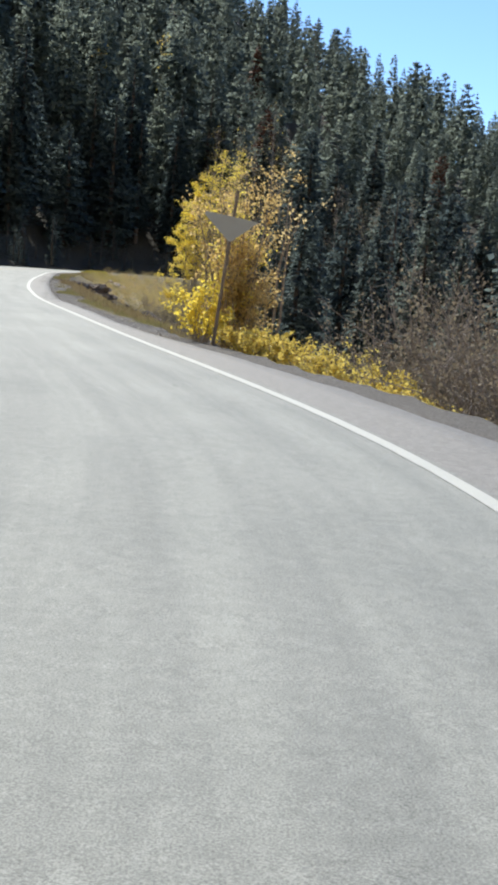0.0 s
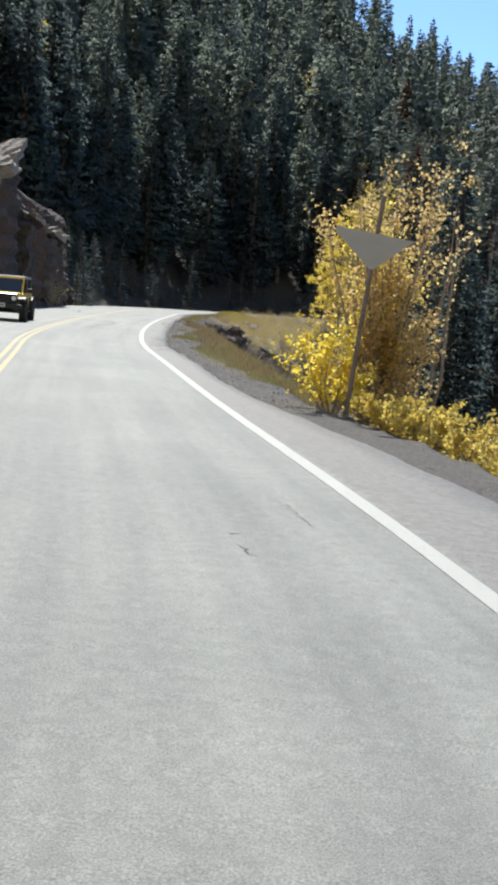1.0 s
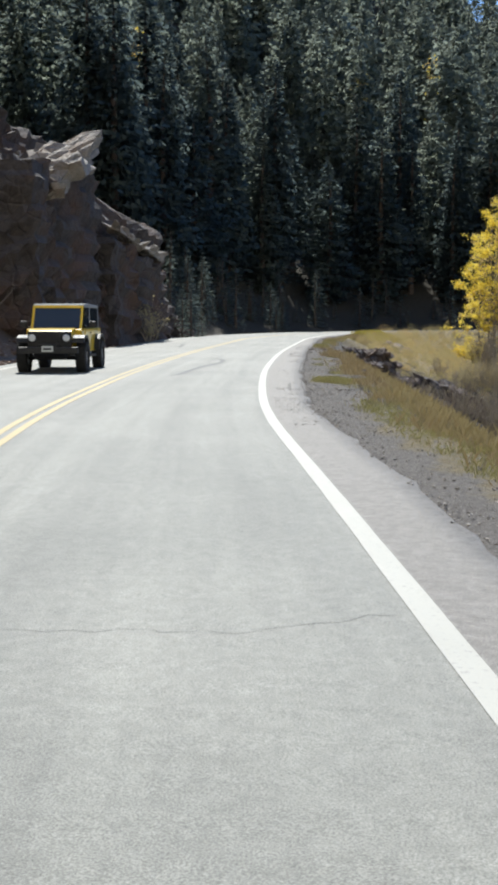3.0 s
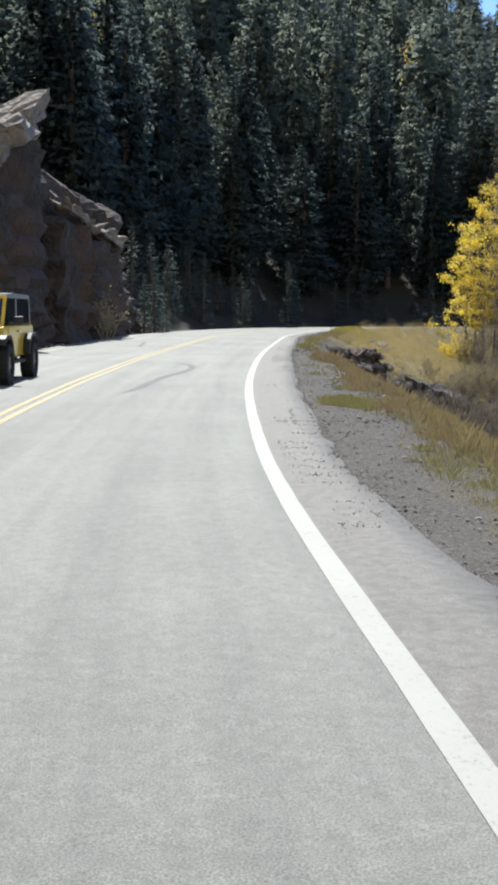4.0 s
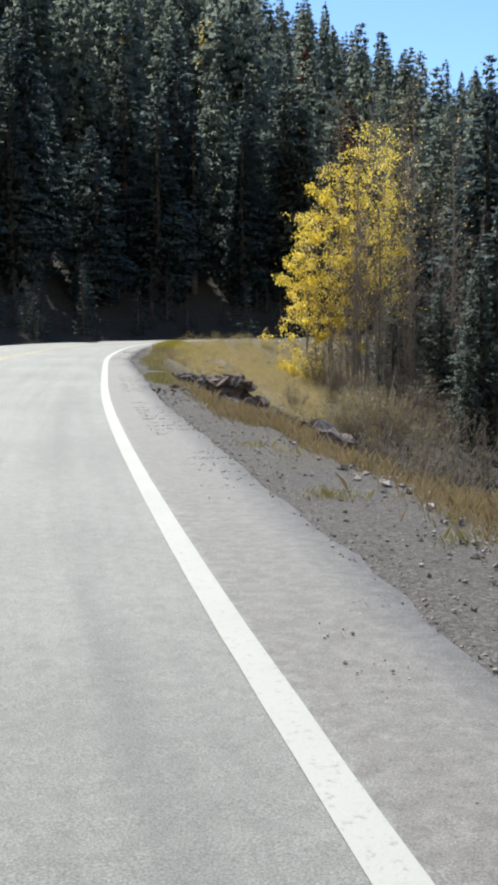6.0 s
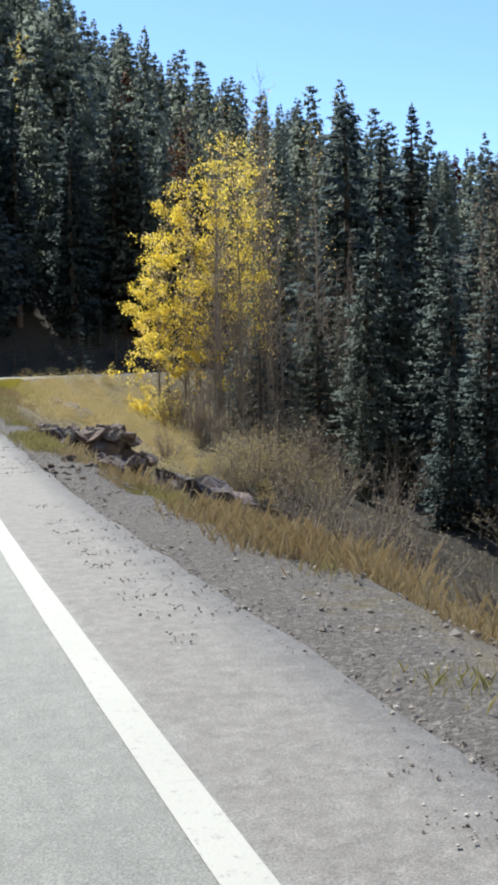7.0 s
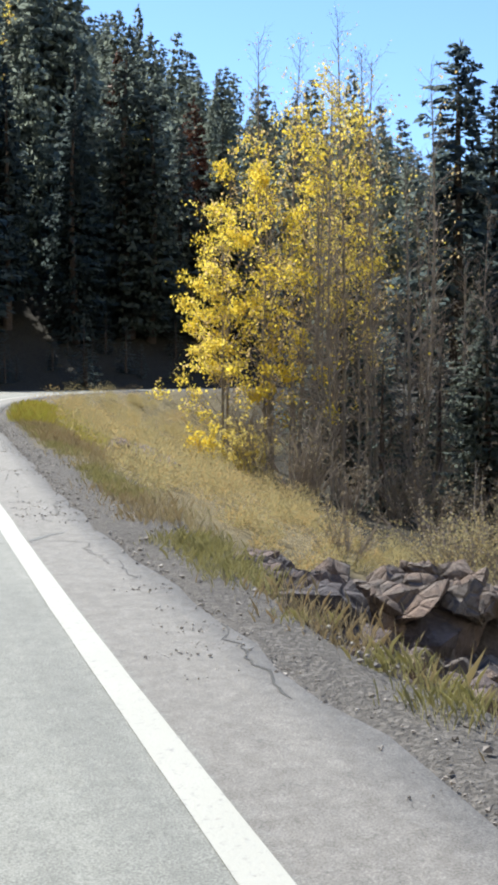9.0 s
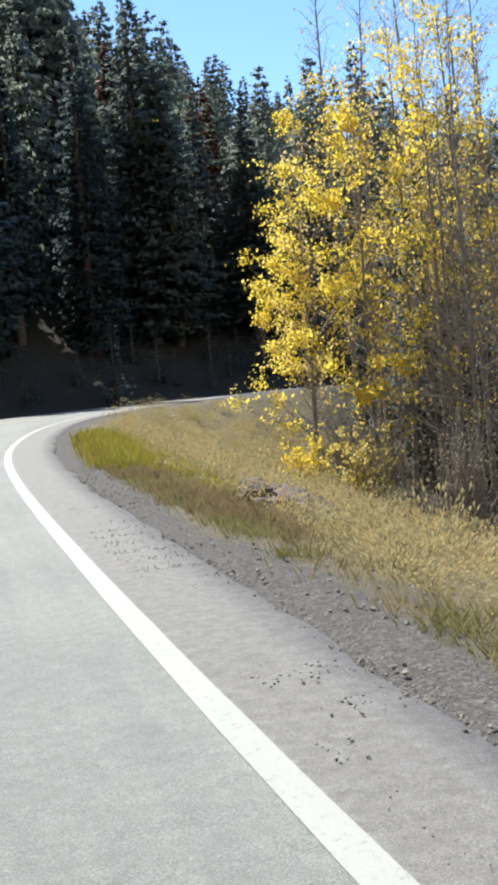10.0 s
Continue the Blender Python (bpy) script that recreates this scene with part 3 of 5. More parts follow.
def fir_crown(rng, height, radius, whorls, boughs, sprays, bare=0.06, cone=0.8, size=0.4):
    """Whorls of boughs that droop and turn up at the tip, each set with flat and hanging sprays of needles."""
    t = np.sort((np.arange(whorls) + rng.rand(whorls) * 0.8) / whorls)
    lop = 0.72 + 0.5 * rng.rand(9)
    wave = 1 + 0.16 * np.sin(t * (9 + 6 * rng.rand()) + rng.rand() * 6.28)
    reach = radius * (1 - t) ** cone * (0.62 + 0.38 * np.minimum(1, t * 5 + 0.2)) * (0.82 + 0.36 * rng.rand(whorls)) * wave + 0.10
    count = np.maximum(7, (boughs * (0.45 + 0.55 * (1 - t))).astype(int))
    T, R = np.repeat(t, count), np.repeat(reach, count)
    n = len(T)
    a = rng.rand(n) * 6.283
    R = R * (0.62 + 0.5 * rng.rand(n)) * lop[(a / 0.7).astype(int) % 9]
    Z = height * (bare + (1 - bare) * T) + rng.randn(n) * 0.012 * height * (1 - T)
    droop = 0.42 * (1 - T) + 0.12 + 0.1 * rng.randn(n) - 1.4 * np.maximum(0, T - 0.8)
    k = np.maximum(2, np.round(sprays * (0.35 + 0.8 * R / radius)).astype(int))
    a, R, Z, droop, T = (np.repeat(v, k) for v in (a, R, Z, droop, T))
    m = len(a)
    f = 0.28 + 0.74 * rng.rand(m) ** 0.75
    out = np.stack([np.cos(a), np.sin(a), np.zeros(m)], 1)
    across = np.stack([-out[:, 1], out[:, 0], np.zeros(m)], 1)
    p = out * (R * f)[:, None] + across * (R * f * 0.17 * rng.randn(m))[:, None]
    p[:, 2] += Z - droop * R * f + 0.22 * R * f * f * f
    big = size * (0.55 + 0.75 * rng.rand(m)) * (0.40 + 0.60 * np.minimum(1, R / (0.45 * radius)))
    hang = rng.rand(m) < 0.45
    along = out + across * (0.75 * rng.randn(m))[:, None] + np.stack([np.zeros(m), np.zeros(m), -droop * 0.9 + 0.25 * rng.randn(m)], 1)
    along[hang] = out[hang] * 0.35 + np.array([0, 0, -1.0]) + 0.22 * rng.randn(hang.sum(), 3)
    along /= np.linalg.norm(along, axis=1)[:, None]
    wide = np.cross(along, np.array([0, 0, 1.0]) + 0.35 * rng.randn(m, 3))
    wide[hang] = np.cross(along[hang], rng.randn(hang.sum(), 3))
    wide /= np.linalg.norm(wide, axis=1)[:, None] + 1e-9
    along *= (big * np.where(hang, 1.15, 1.6))[:, None]
    wide *= (big * np.where(hang, 0.75, 0.85))[:, None]
    tip = np.array([[0, 0, height * (0.975 + 0.007 * q)] for q in range(5)])
    p, along = np.concatenate([p, tip]), np.concatenate([along, np.c_[0.1 * rng.randn(5, 2), np.full(5, 0.03 * height)]])
    wide = np.concatenate([wide, np.c_[0.10 * rng.randn(5, 2), np.zeros(5)]])
    v, f = kites(p, along, wide)
    round_n = v * (1, 1, 0) + 1e-4
    round_n /= np.linalg.norm(round_n, axis=1)[:, None]
    round_n = round_n + np.array([0, 0, 0.55]) + 0.28 * np.repeat(rng.randn(len(p), 3), 4, 0)
    return v, f, round_n / np.linalg.norm(round_n, axis=1)[:, None]


def crown_mesh(name, v, f, normals, material):
    """A crown whose needles are shaded as one soft, rounded mass."""
    me = mesh_from(name, v, f, material, True)
    me.attributes.new("custom_normal", "FLOAT_VECTOR", "POINT").data.foreach_set("vector", np.asarray(normals, np.float32).ravel())
    return me


def trunk_soup(height, r0, rng, lean=0.0, sides=7, steps=7, top=0.02):
    s = Soup()
    bend = rng.randn(2) * 0.012 * height
    pts = [np.array([lean * height * t + bend[0] * math.sin(3 * t), bend[1] * math.sin(2.4 * t), height * t]) for t in np.linspace(0, 1, steps)]
    s.tube(pts, [r0 * (1 - t) ** 0.8 + top for t in np.linspace(0, 1, steps)], sides)
    return s, pts


def make_spruce(seed, height, radius, levels, around, sprays, bare=0.06):
    rng = np.random.RandomState(seed)
    tree = thing("spruce_tree", "tall narrow dark green spruce with drooping boughs", "tree", "spruces beside the road")
    s, _ = trunk_soup(height * 0.97, 0.018 * height, rng)
    s.v = [v - np.array([0, 0, 0.3]) for v in s.v]
    trunk = s.mesh("trunk", M_BARK, tree, True)
    crown = new("crown", crown_mesh("crown", *fir_crown(rng, height, radius, levels, around, sprays, bare, 0.56 + 0.2 * rng.rand(), 0.0125 * height + 0.10), M_SPRUCE))
    crown.parent = tree
    tree["category"] = "tree"
    return tree


def upright(x, y, z, turn, size):
    return Matrix.Translation((x, y, z)) @ Matrix.Rotation(turn, 4, "Z") @ Matrix.Diagonal((size, size, size, 1))


def place_copy(first, used, m):
    """The first call moves the thing itself; later calls copy it."""
    if first.name not in used:
        used.add(first.name)
        first.matrix_basis = m
        return first
    return copy_thing(first, m @ Matrix.Diagonal([1 / s for s in first.scale] + [1]))


USED = set()
RND = np.random.RandomState(12)
SPRUCES = [make_spruce(100 + k, h, r, 84, 13, 12, b) for k, (h, r, b) in enumerate([(22, 3.4, 0.05), (25, 3.7, 0.04), (19, 3.1, 0.03), (23, 3.8, 0.08), (16, 2.7, 0.02), (26, 3.0, 0.14)])]
HEIGHTS = [22, 25, 19, 23, 16, 26, 14, 14]
SPRUCES += [make_spruce(130 + k, 14, 2.7, 30, 10, 6, 0.02) for k in range(2)]


def put_spruce(x, y, height=None, which=None, lift=-0.1, wide=None):
    which = RND.randint(6) if which is None else which
    size = (height or HEIGHTS[which] * (0.75 + 0.4 * RND.rand())) / HEIGHTS[which]
    wide = wide or 1.0 + 0.4 * RND.rand()
    return place_copy(SPRUCES[which], USED, upright(x, y, ground_z(x, y) + lift, RND.rand() * 6.28, size) @ Matrix.Diagonal((wide, wide, 1, 1)))


# The tall pair and their neighbours past the aspens.
for x, y, top, which in [(9.0, 126.5, 21.3, 1), (12.6, 130.0, 20.5, 5), (5.2, 133.0, 14.5, 2), (3.6, 128.5, 11.0, 4), (15.5, 128.0, 16.0, 0), (18.0, 139.5, 24.5, 5), (20.5, 131.0, 17.0, 2),
                         (23.8, 138.5, 20.5, 1), (11.0, 121.5, 12.5, 4), (27.5, 132.0, 16.0, 3), (7.2, 120.5, 8.5, 4), (16.5, 120.0, 13.5, 0), (22.0, 122.0, 13.0, 2), (30.0, 126.0, 15.0, 0)]:
    put_spruce(x, y, top - ground_z(x, y), which, wide=1.3)

# The dark edge of the forest past the bend.
for i in range(along_road(104), len(WAY), 6):
    for row, off in enumerate((10.5, 14.5)):
        p = WAY[i] + LEFT[i] * (EDGE_L + off + RND.rand() * 3.4) + TAN[i] * RND.randn() * 1.2
        if p[0] > 9 or p[1] < 112:
            continue
        put_spruce(p[0], p[1], (15 + 11 * RND.rand()) * float(1 - 0.5 * smooth(3, 12, p[0])))
for k in range(130):
    i = RND.randint(along_road(102), along_road(108) + 140)
    p = WAY[i] + LEFT[i] * (EDGE_L + 2.6 + 8 * RND.rand())
    put_spruce(p[0], p[1], 1.4 + 4.6 * RND.rand() ** 1.4, 6 + k % 2)
# A few young spruces before the forest edge, and those that stand in the creek valley.
for k in range(46):
    y = 34 + 86 * RND.rand()
    x = max(9.0, -9.0 + 0.47 * (y - 61)) + 3 + 26 * RND.rand() ** 1.3
    put_spruce(x, y, 9 + 8 * RND.rand(), 6 + k % 2 if k % 3 else None)
for x, y, h in [(4.6, 62, 10.5), (7.4, 66, 12.5), (6.2, 74, 11.5), (9.8, 70, 13.5), (3.8, 80, 9.5), (8.6, 84, 13), (11, 60, 11.5), (12.4, 77, 13), (6.8, 52, 8.5), (10.4, 48, 9.5), (14.5, 54, 11)]:
    put_spruce(x, y, h)


def build_woods():
    """The forest on the hillsides: far too many to count, one mesh."""
    rng = np.random.RandomState(77)
    near = [fir_crown(np.random.RandomState(300 + k), 20.0, 3.1 + 1.3 * rng.rand(), 54, 15, 10, 0.03, 0.52 + 0.25 * rng.rand(), 0.44) for k in range(10)]
    far = [fir_crown(np.random.RandomState(340 + k), 20.0, 3.0 + 1.2 * rng.rand(), 38, 11, 6, 0.03, 0.52 + 0.25 * rng.rand(), 0.70) for k in range(10)]
    V, F, N, n = [], [], [], 0
    RV, RF, RN, rn = [], [], [], 0
    tone = []
    xs, ys = np.meshgrid(np.arange(-190, 130, 7.3), np.arange(44, 420, 7.3))
    x = xs.ravel() + rng.rand(xs.size) * 6.6
    y = ys.ravel() + rng.rand(xs.size) * 6.6
    d, i = road_place(x, y)
    v_out = d - EDGE_L
    keep = (v_out > 18) & (rng.rand(len(x)) < 0.9)
    keep &= ~((WAY[i, 1] < 100) & (v_out < 21))
    # Only what can be seen from the road.
    keep &= (y > 60 - x * 0.4) & (x + 6 < 0.30 * y + 12) & (-x - 6 < 0.52 * y + 10) & (v_out < 262)
    keep &= (y < 235) | (rng.rand(len(x)) < 0.72)
    x, y, deep = x[keep], y[keep], v_out[keep] > 40
    z = terrain(x, y)
    for px, py, pz, inner in zip(x, y, z, deep):
        kinds = near if py < 225 and px > -75 else far
        kv, kf, kn = kinds[rng.randint(len(kinds))]
        if inner:
            # Inside the stand the lower boughs have died away.
            up = np.repeat(kv[::4, 2] > 3.6, 4)
            kv, kn = kv[up], kn[up]
            kf = kf[: len(kv) // 4]
        h = (11 + 19 * rng.rand() ** 0.8) * (0.62 if px > 6 and py < 240 else 0.85 if px > -6 else 1.0)
        w = (0.5 * h + 9) * (0.8 + 0.5 * rng.rand())
        a = rng.rand() * 6.28
        c, s = math.cos(a), math.sin(a)
        w3 = np.stack([(kv[:, 0] * c - kv[:, 1] * s) * w + px * 20, (kv[:, 0] * s + kv[:, 1] * c) * w + py * 20, kv[:, 2] * h + pz * 20 - 6], 1) / 20
        if rng.rand() < 0.022:
            RV.append(w3), RF.append(kf + rn), RN.append(kn @ np.array([[c, s, 0], [-s, c, 0], [0, 0, 1]]))
            rn += len(kv)
        else:
            V.append(w3), F.append(kf + n), N.append(kn @ np.array([[c, s, 0], [-s, c, 0], [0, 0, 1]]))
            n += len(kv)
            tone.append(np.full(len(kv), rng.rand()))
    ob = new("spruce_forest", crown_mesh("spruce_forest", np.concatenate(V), np.concatenate(F), np.concatenate(N), M_SPRUCE_HAZED))
    ob.data.attributes.new("tone", "FLOAT", "POINT").data.foreach_set("value", np.concatenate(tone).astype(np.float32))
    tagged(ob, "dense dark spruce forest covering the steep hillside", "forest", kind="stuff")
    ob = new("dead_spruce_stand", crown_mesh("dead_spruce_stand", np.concatenate(RV), np.concatenate(RF), np.concatenate(RN), M_RUST))
    tagged(ob, "scattered rusty dead spruces in the hillside forest", "forest", kind="stuff")
    return len(x)


WOODS = build_woods()


def grow(rng, start, way, length, r0, steps, wander, lift):
    """A crooked limb: its points and radii."""
    p, d = np.array(start, float), unit(np.array(way, float))
    pts, rad = [p.copy()], [r0]
    for k in range(steps):
        d = unit(d + rng.randn(3) * wander + np.array([0, 0, lift]))
        p = p + d * length / steps
        pts.append(p.copy()), rad.append(r0 * (1 - (k + 1) / steps) + 0.25 * r0)
    return pts, rad


def make_aspen(name, seed, height, leaves, dull_leaves, leaf_from, leaf_to, side=None, trunk_r=None, label="", spread_r=1.5, limb_from=0.3, twig_mat=None, group="aspens", leaf_size=0.105, leaf_mats=None):
    """A slender trunk, rising limbs and twigs, and leaves in loose bunches about the twigs. side: the way that keeps its leaves."""
    rng = np.random.RandomState(seed)
    tree = thing(name, label, "tree", group)
    s, pts = trunk_soup(height, trunk_r or 0.0052 * height + 0.015, rng, rng.randn() * 0.02, 7, 9, 0.008)
    s.v = [v - np.array([0, 0, 0.2]) for v in s.v]
    s.mesh("trunk", M_ASPEN_BARK, tree, True)
    limbs, bunches = Soup(), []
    n = int(height * 4.2)
    for k in range(n):
        t = limb_from + (0.985 - limb_from) * (k + rng.rand()) / n
        q = t * (len(pts) - 1)
        base = pts[int(q)] * (1 - q % 1) + pts[min(int(q) + 1, len(pts) - 1)] * (q % 1)
        a = rng.rand() * 6.28
        ln = spread_r * (1.15 - 0.75 * t) * (0.6 + 0.7 * rng.rand())
        lp, lr = grow(rng, base, (math.cos(a), math.sin(a), 0.35 + 0.9 * t), ln, 0.010 + 0.014 * (1 - t), 4, 0.22, 0.10)
        limbs.tube(lp, lr, 4)
        for w in range(3 + int(3 * (1 - t))):
            f = 1 + rng.rand() * (len(lp) - 1.01)
            p0 = lp[int(f)] * (1 - f % 1) + lp[min(int(f) + 1, len(lp) - 1)] * (f % 1)
            tp, tr = grow(rng, p0, unit(np.array([math.cos(a), math.sin(a), 0.5]) + rng.randn(3) * 0.7), 0.30 + 0.45 * rng.rand(), 0.006, 2, 0.3, 0.1)
            limbs.tube(tp, tr, 3)
            bunches.append((tp[-1], t)), bunches.append((tp[1], t))
    limbs.mesh("branchwork", twig_mat or M_TWIG, tree)
    mats = leaf_mats or (M_ASPEN, M_ASPEN_DULL)
    for nm, m, total in (("golden_leaves", mats[0], leaves), ("fading_leaves", mats[1], dull_leaves)):
        if not total or not bunches:
            continue
        w = []
        for p, t in bunches:
            keep = 1.0 if leaf_from <= t <= leaf_to else 0.04
            if side is not None and nm == "golden_leaves":
                keep *= 0.06 + max(0.0, unit(p[:2] - np.array([0, 0])) @ np.array(side)) ** 0.7
            w.append(keep * rng.rand() ** 4.5)
        w = np.array(w) / np.sum(w)
        pick = rng.choice(len(bunches), total, p=w)
        c = np.array([bunches[j][0] for j in pick]) + rng.randn(total, 3) * (0.19, 0.19, 0.15)
        al, ac = scatter_dirs(rng, total), scatter_dirs(rng, total)
        al[:, 2] -= 0.5
        ac = np.cross(al, ac)
        ac /= np.linalg.norm(ac, axis=1)[:, None] + 1e-9
        size = leaf_size * (0.7 + 0.6 * rng.rand(total))[:, None]
        v, f = kites(c, al * size, ac * size * 0.9)
        ob = new(nm, mesh_from(nm, v, f, m))
        ob.parent = tree
    return tree


def put_tree(ob, x, y, turn=0.0, size=1.0, lift=-0.05):
    return place_copy(ob, USED, upright(x, y, ground_z(x, y) + lift, turn, size))


GOLD = "slender aspen with golden autumn leaves on a grey trunk"
FADE = "tall aspen with few fading leaves and bare grey twigs"
BARE = "leafless aspen with bare grey branches"
LEFTWARD = (-0.92, -0.38)
aspen_spots = [
    ("gold", -4.0, 121.0, 11.5, 41), ("gold", -3.2, 124.0, 14.0, 42), ("gold", -2.7, 118.5, 12.5, 43), ("fade", -1.8, 121.5, 15.0, 44), ("gold", -1.2, 116.5, 14.5, 45),
    ("half", -1.0, 120.0, 16.5, 46), ("half", 0.2, 117.5, 16.5, 47), ("half", 1.4, 122.0, 17.5, 48), ("bare", 2.3, 119.0, 18.0, 49), ("bare", 3.3, 123.0, 19.5, 50),
    ("fade", 1.6, 118.0, 15.5, 51), ("bare", 0.8, 127.0, 21.0, 52), ("bare", 5.4, 122.0, 18.5, 53), ("bare", -0.8, 125.0, 20.5, 54), ("bare", 5.6, 134.0, 25.0, 55), ("bare", 2.0, 114.5, 13.0, 56),
]
for kind, x, y, top, seed in aspen_spots:
    h = top - ground_z(x, y)
    if kind == "gold":
        ob = make_aspen("aspen_tree", seed, h, 2700, 650, 0.15, 1.0, LEFTWARD, label=GOLD, limb_from=0.13, spread_r=2.6, leaf_size=0.105)
    elif kind == "half":
        ob = make_aspen("aspen_tree", seed, h, 1300, 460, 0.40, 1.0, None, label="tall aspen with golden leaves in its upper crown", limb_from=0.25, spread_r=2.3)
    elif kind == "fade":
        ob = make_aspen("aspen_tree", seed, h, 1100, 480, 0.3, 0.97, LEFTWARD, label=FADE, limb_from=0.22, spread_r=2.2)
    else:
        ob = make_aspen("aspen_tree", seed, h, 30, 110, 0.5, 1.0, None, label=BARE, limb_from=0.28, spread_r=2.0)
    put_tree(ob, x, y)
for k in range(30):
    x, y = -2.5 + 10.5 * RND.rand(), 111 + 15 * RND.rand()
    put_tree(make_aspen("aspen_tree", 400 + k, 7 + 8 * RND.rand(), 10, 60, 0.2, 1.0, None, trunk_r=0.05, leaf_mats=(M_BROWN_LEAF, M_BROWN_LEAF), label="thin bare aspen sapling with grey-brown twigs", limb_from=0.15, spread_r=1.5), x, y)
# Single golden aspens in the hillside forest.
for x, y, h, seed in [(-21, 179, 20, 61), (-12, 190, 24, 62), (-44, 150, 19, 63), (-39, 128, 15, 64), (-2, 168, 17, 65)]:
    put_tree(make_aspen("aspen_tree", seed, h, 260, 160, 0.75, 0.97, None, label=GOLD, spread_r=1.6, leaf_size=0.2), x, y)
# The brown leafless grove in the valley.
for k in range(9):
    x, y = 9 + 11 * RND.rand(), 92 + 22 * RND.rand()
    put_tree(make_aspen("aspen_tree", 70 + k, 12 + 4 * RND.rand(), 30, 420, 0.3, 1.0, None, label="brown leafless aspen in the valley thicket", spread_r=2.0, group="valley grove", leaf_mats=(M_BROWN_LEAF, M_BROWN_LEAF)), x, y)


def make_shrub(name, seed, height, width, stems, leaves, leaf_m, label, leaf_size=0.07, group="roadside shrubs", low=0.0, twig=None, droop=0.0, wander=0.14):
    """A shrub: many stems from one foot, forked twigs, loose leaves."""
    rng = np.random.RandomState(seed)
    ob = thing(name, label, "shrub", group)
    s, tips = Soup(), []
    for k in range(stems):
        a = rng.rand() * 6.28
        out = width * 0.5 * rng.rand() ** 0.6
        way = np.array([math.cos(a) * out, math.sin(a) * out, height * (0.65 + 0.4 * rng.rand())])
        ln = np.linalg.norm(way)
        p, r = grow(rng, (math.cos(a) * 0.12 * width * rng.rand(), math.sin(a) * 0.12 * width * rng.rand(), -0.1), way, ln, 0.008 + 0.006 * height if wander < 0.2 else 0.006 + 0.003 * height, 5, wander, -droop)
        s.tube(p, r, 4)
        for w in range(9):
            f = 1.2 + rng.rand() * 3.7
            p0 = p[int(f)] * (1 - f % 1) + p[min(int(f) + 1, 5)] * (f % 1)
            tp, tr = grow(rng, p0, unit(way) + rng.randn(3) * (0.55 if wander < 0.2 else 0.9), 0.18 * height * (0.6 + 0.8 * rng.rand()), 0.005, 2, 0.25, 0.05)
            s.tube(tp, tr, 3)
            tips += [tp[-1], tp[1], p0]
    s.mesh("branchwork", twig or M_TWIG, ob)
    tips = np.array(tips)
    if leaves:
        w = rng.rand(len(tips)) ** 1.5 * (tips[:, 2] > low * height)
        c = tips[rng.choice(len(tips), leaves, p=w / w.sum())] + rng.randn(leaves, 3) * 0.045 * height ** 0.5
        c[:, 2] = np.maximum(c[:, 2], 0.02)
        al, ac = scatter_dirs(rng, leaves), scatter_dirs(rng, leaves)
        ac = np.cross(al, ac)
        ac /= np.linalg.norm(ac, axis=1)[:, None] + 1e-9
        size = leaf_size * (0.7 + 0.7 * rng.rand(leaves))[:, None]
        v, f = kites(c, al * size, ac * size * 0.75)
        lv = new("leaves", mesh_from("leaves", v, f, leaf_m))
        lv.parent = ob
    return ob


# The tall golden shrub behind the sign, the low yellow willows along the verge, the big brown shrub.
tall = make_shrub("cottonwood_shrub", 5, 4.4, 0.9, 15, 6800, M_ASPEN_DULL, "tall golden shrub full of yellow-orange leaves behind the road sign", 0.062, wander=0.08)
put_tree(tall, 0.4, 26.4)
put_tree(make_shrub("cottonwood_shrub", 6, 3.6, 0.6, 13, 3400, M_ASPEN, "golden shrub with bright yellow leaves behind the road sign", 0.06, wander=0.08), 0.2, 26.6)
put_tree(make_shrub("cottonwood_shrub", 7, 1.3, 1.7, 14, 2000, M_ASPEN, "leafy yellow shrub at the foot of the road sign", 0.07), -0.35, 25.4)
put_tree(make_shrub("cottonwood_shrub", 8, 2.5, 1.0, 12, 4200, M_ASPEN_DULL, "thin golden shrub with gaps between its leaves", 0.06, wander=0.08), 0.55, 26.1)
put_tree(make_shrub("cottonwood_shrub", 9, 5.6, 0.4, 3, 180, M_ASPEN_DULL, "tall spindly sapling with few orange leaves", 0.07, low=0.6), 1.2, 28.0)
low_seed = 20
for x, y, h, w in [(0.95, 22.6, 0.75, 1.1), (1.5, 21.7, 0.95, 1.3), (2.05, 20.9, 0.85, 1.2), (2.5, 20.0, 0.8, 1.2), (2.95, 18.9, 0.65, 1.1), (3.3, 17.8, 0.55, 0.9), (3.15, 19.9, 1.2, 1.0), (2.3, 22.0, 1.35, 1.2), (3.5, 16.9, 0.35, 0.6), (3.75, 15.9, 0.3, 0.5), (0.55, 23.3, 0.7, 1.0), (0.9, 23.9, 0.8, 1.0)]:
    low_seed += 1
    x, h = x + 0.1, h * 0.95
    put_tree(make_shrub("willow_shrub", low_seed, h, w, 14, 1500 if h > 0.5 else 400, M_WILLOW, "low bright yellow willow on the gravel verge", 0.06), x, y)
for k, (x, y, h, w) in enumerate([(3.9, 21.2, 3.6, 2.6), (5.0, 20.2, 4.6, 2.8), (4.5, 18.4, 3.6, 2.4), (5.9, 21.5, 4.6, 2.6), (6.0, 18.2, 4.2, 2.8), (4.8, 16.4, 2.8, 2.0), (3.4, 23.2, 2.6, 1.8)]):
    put_tree(make_shrub("brown_shrub", 50 + k, h * 0.95, w * 1.3, 34, 2200, M_BROWN_LEAF, "large leafless brown shrub with a few withered leaves", 0.055, wander=0.30), x, y)
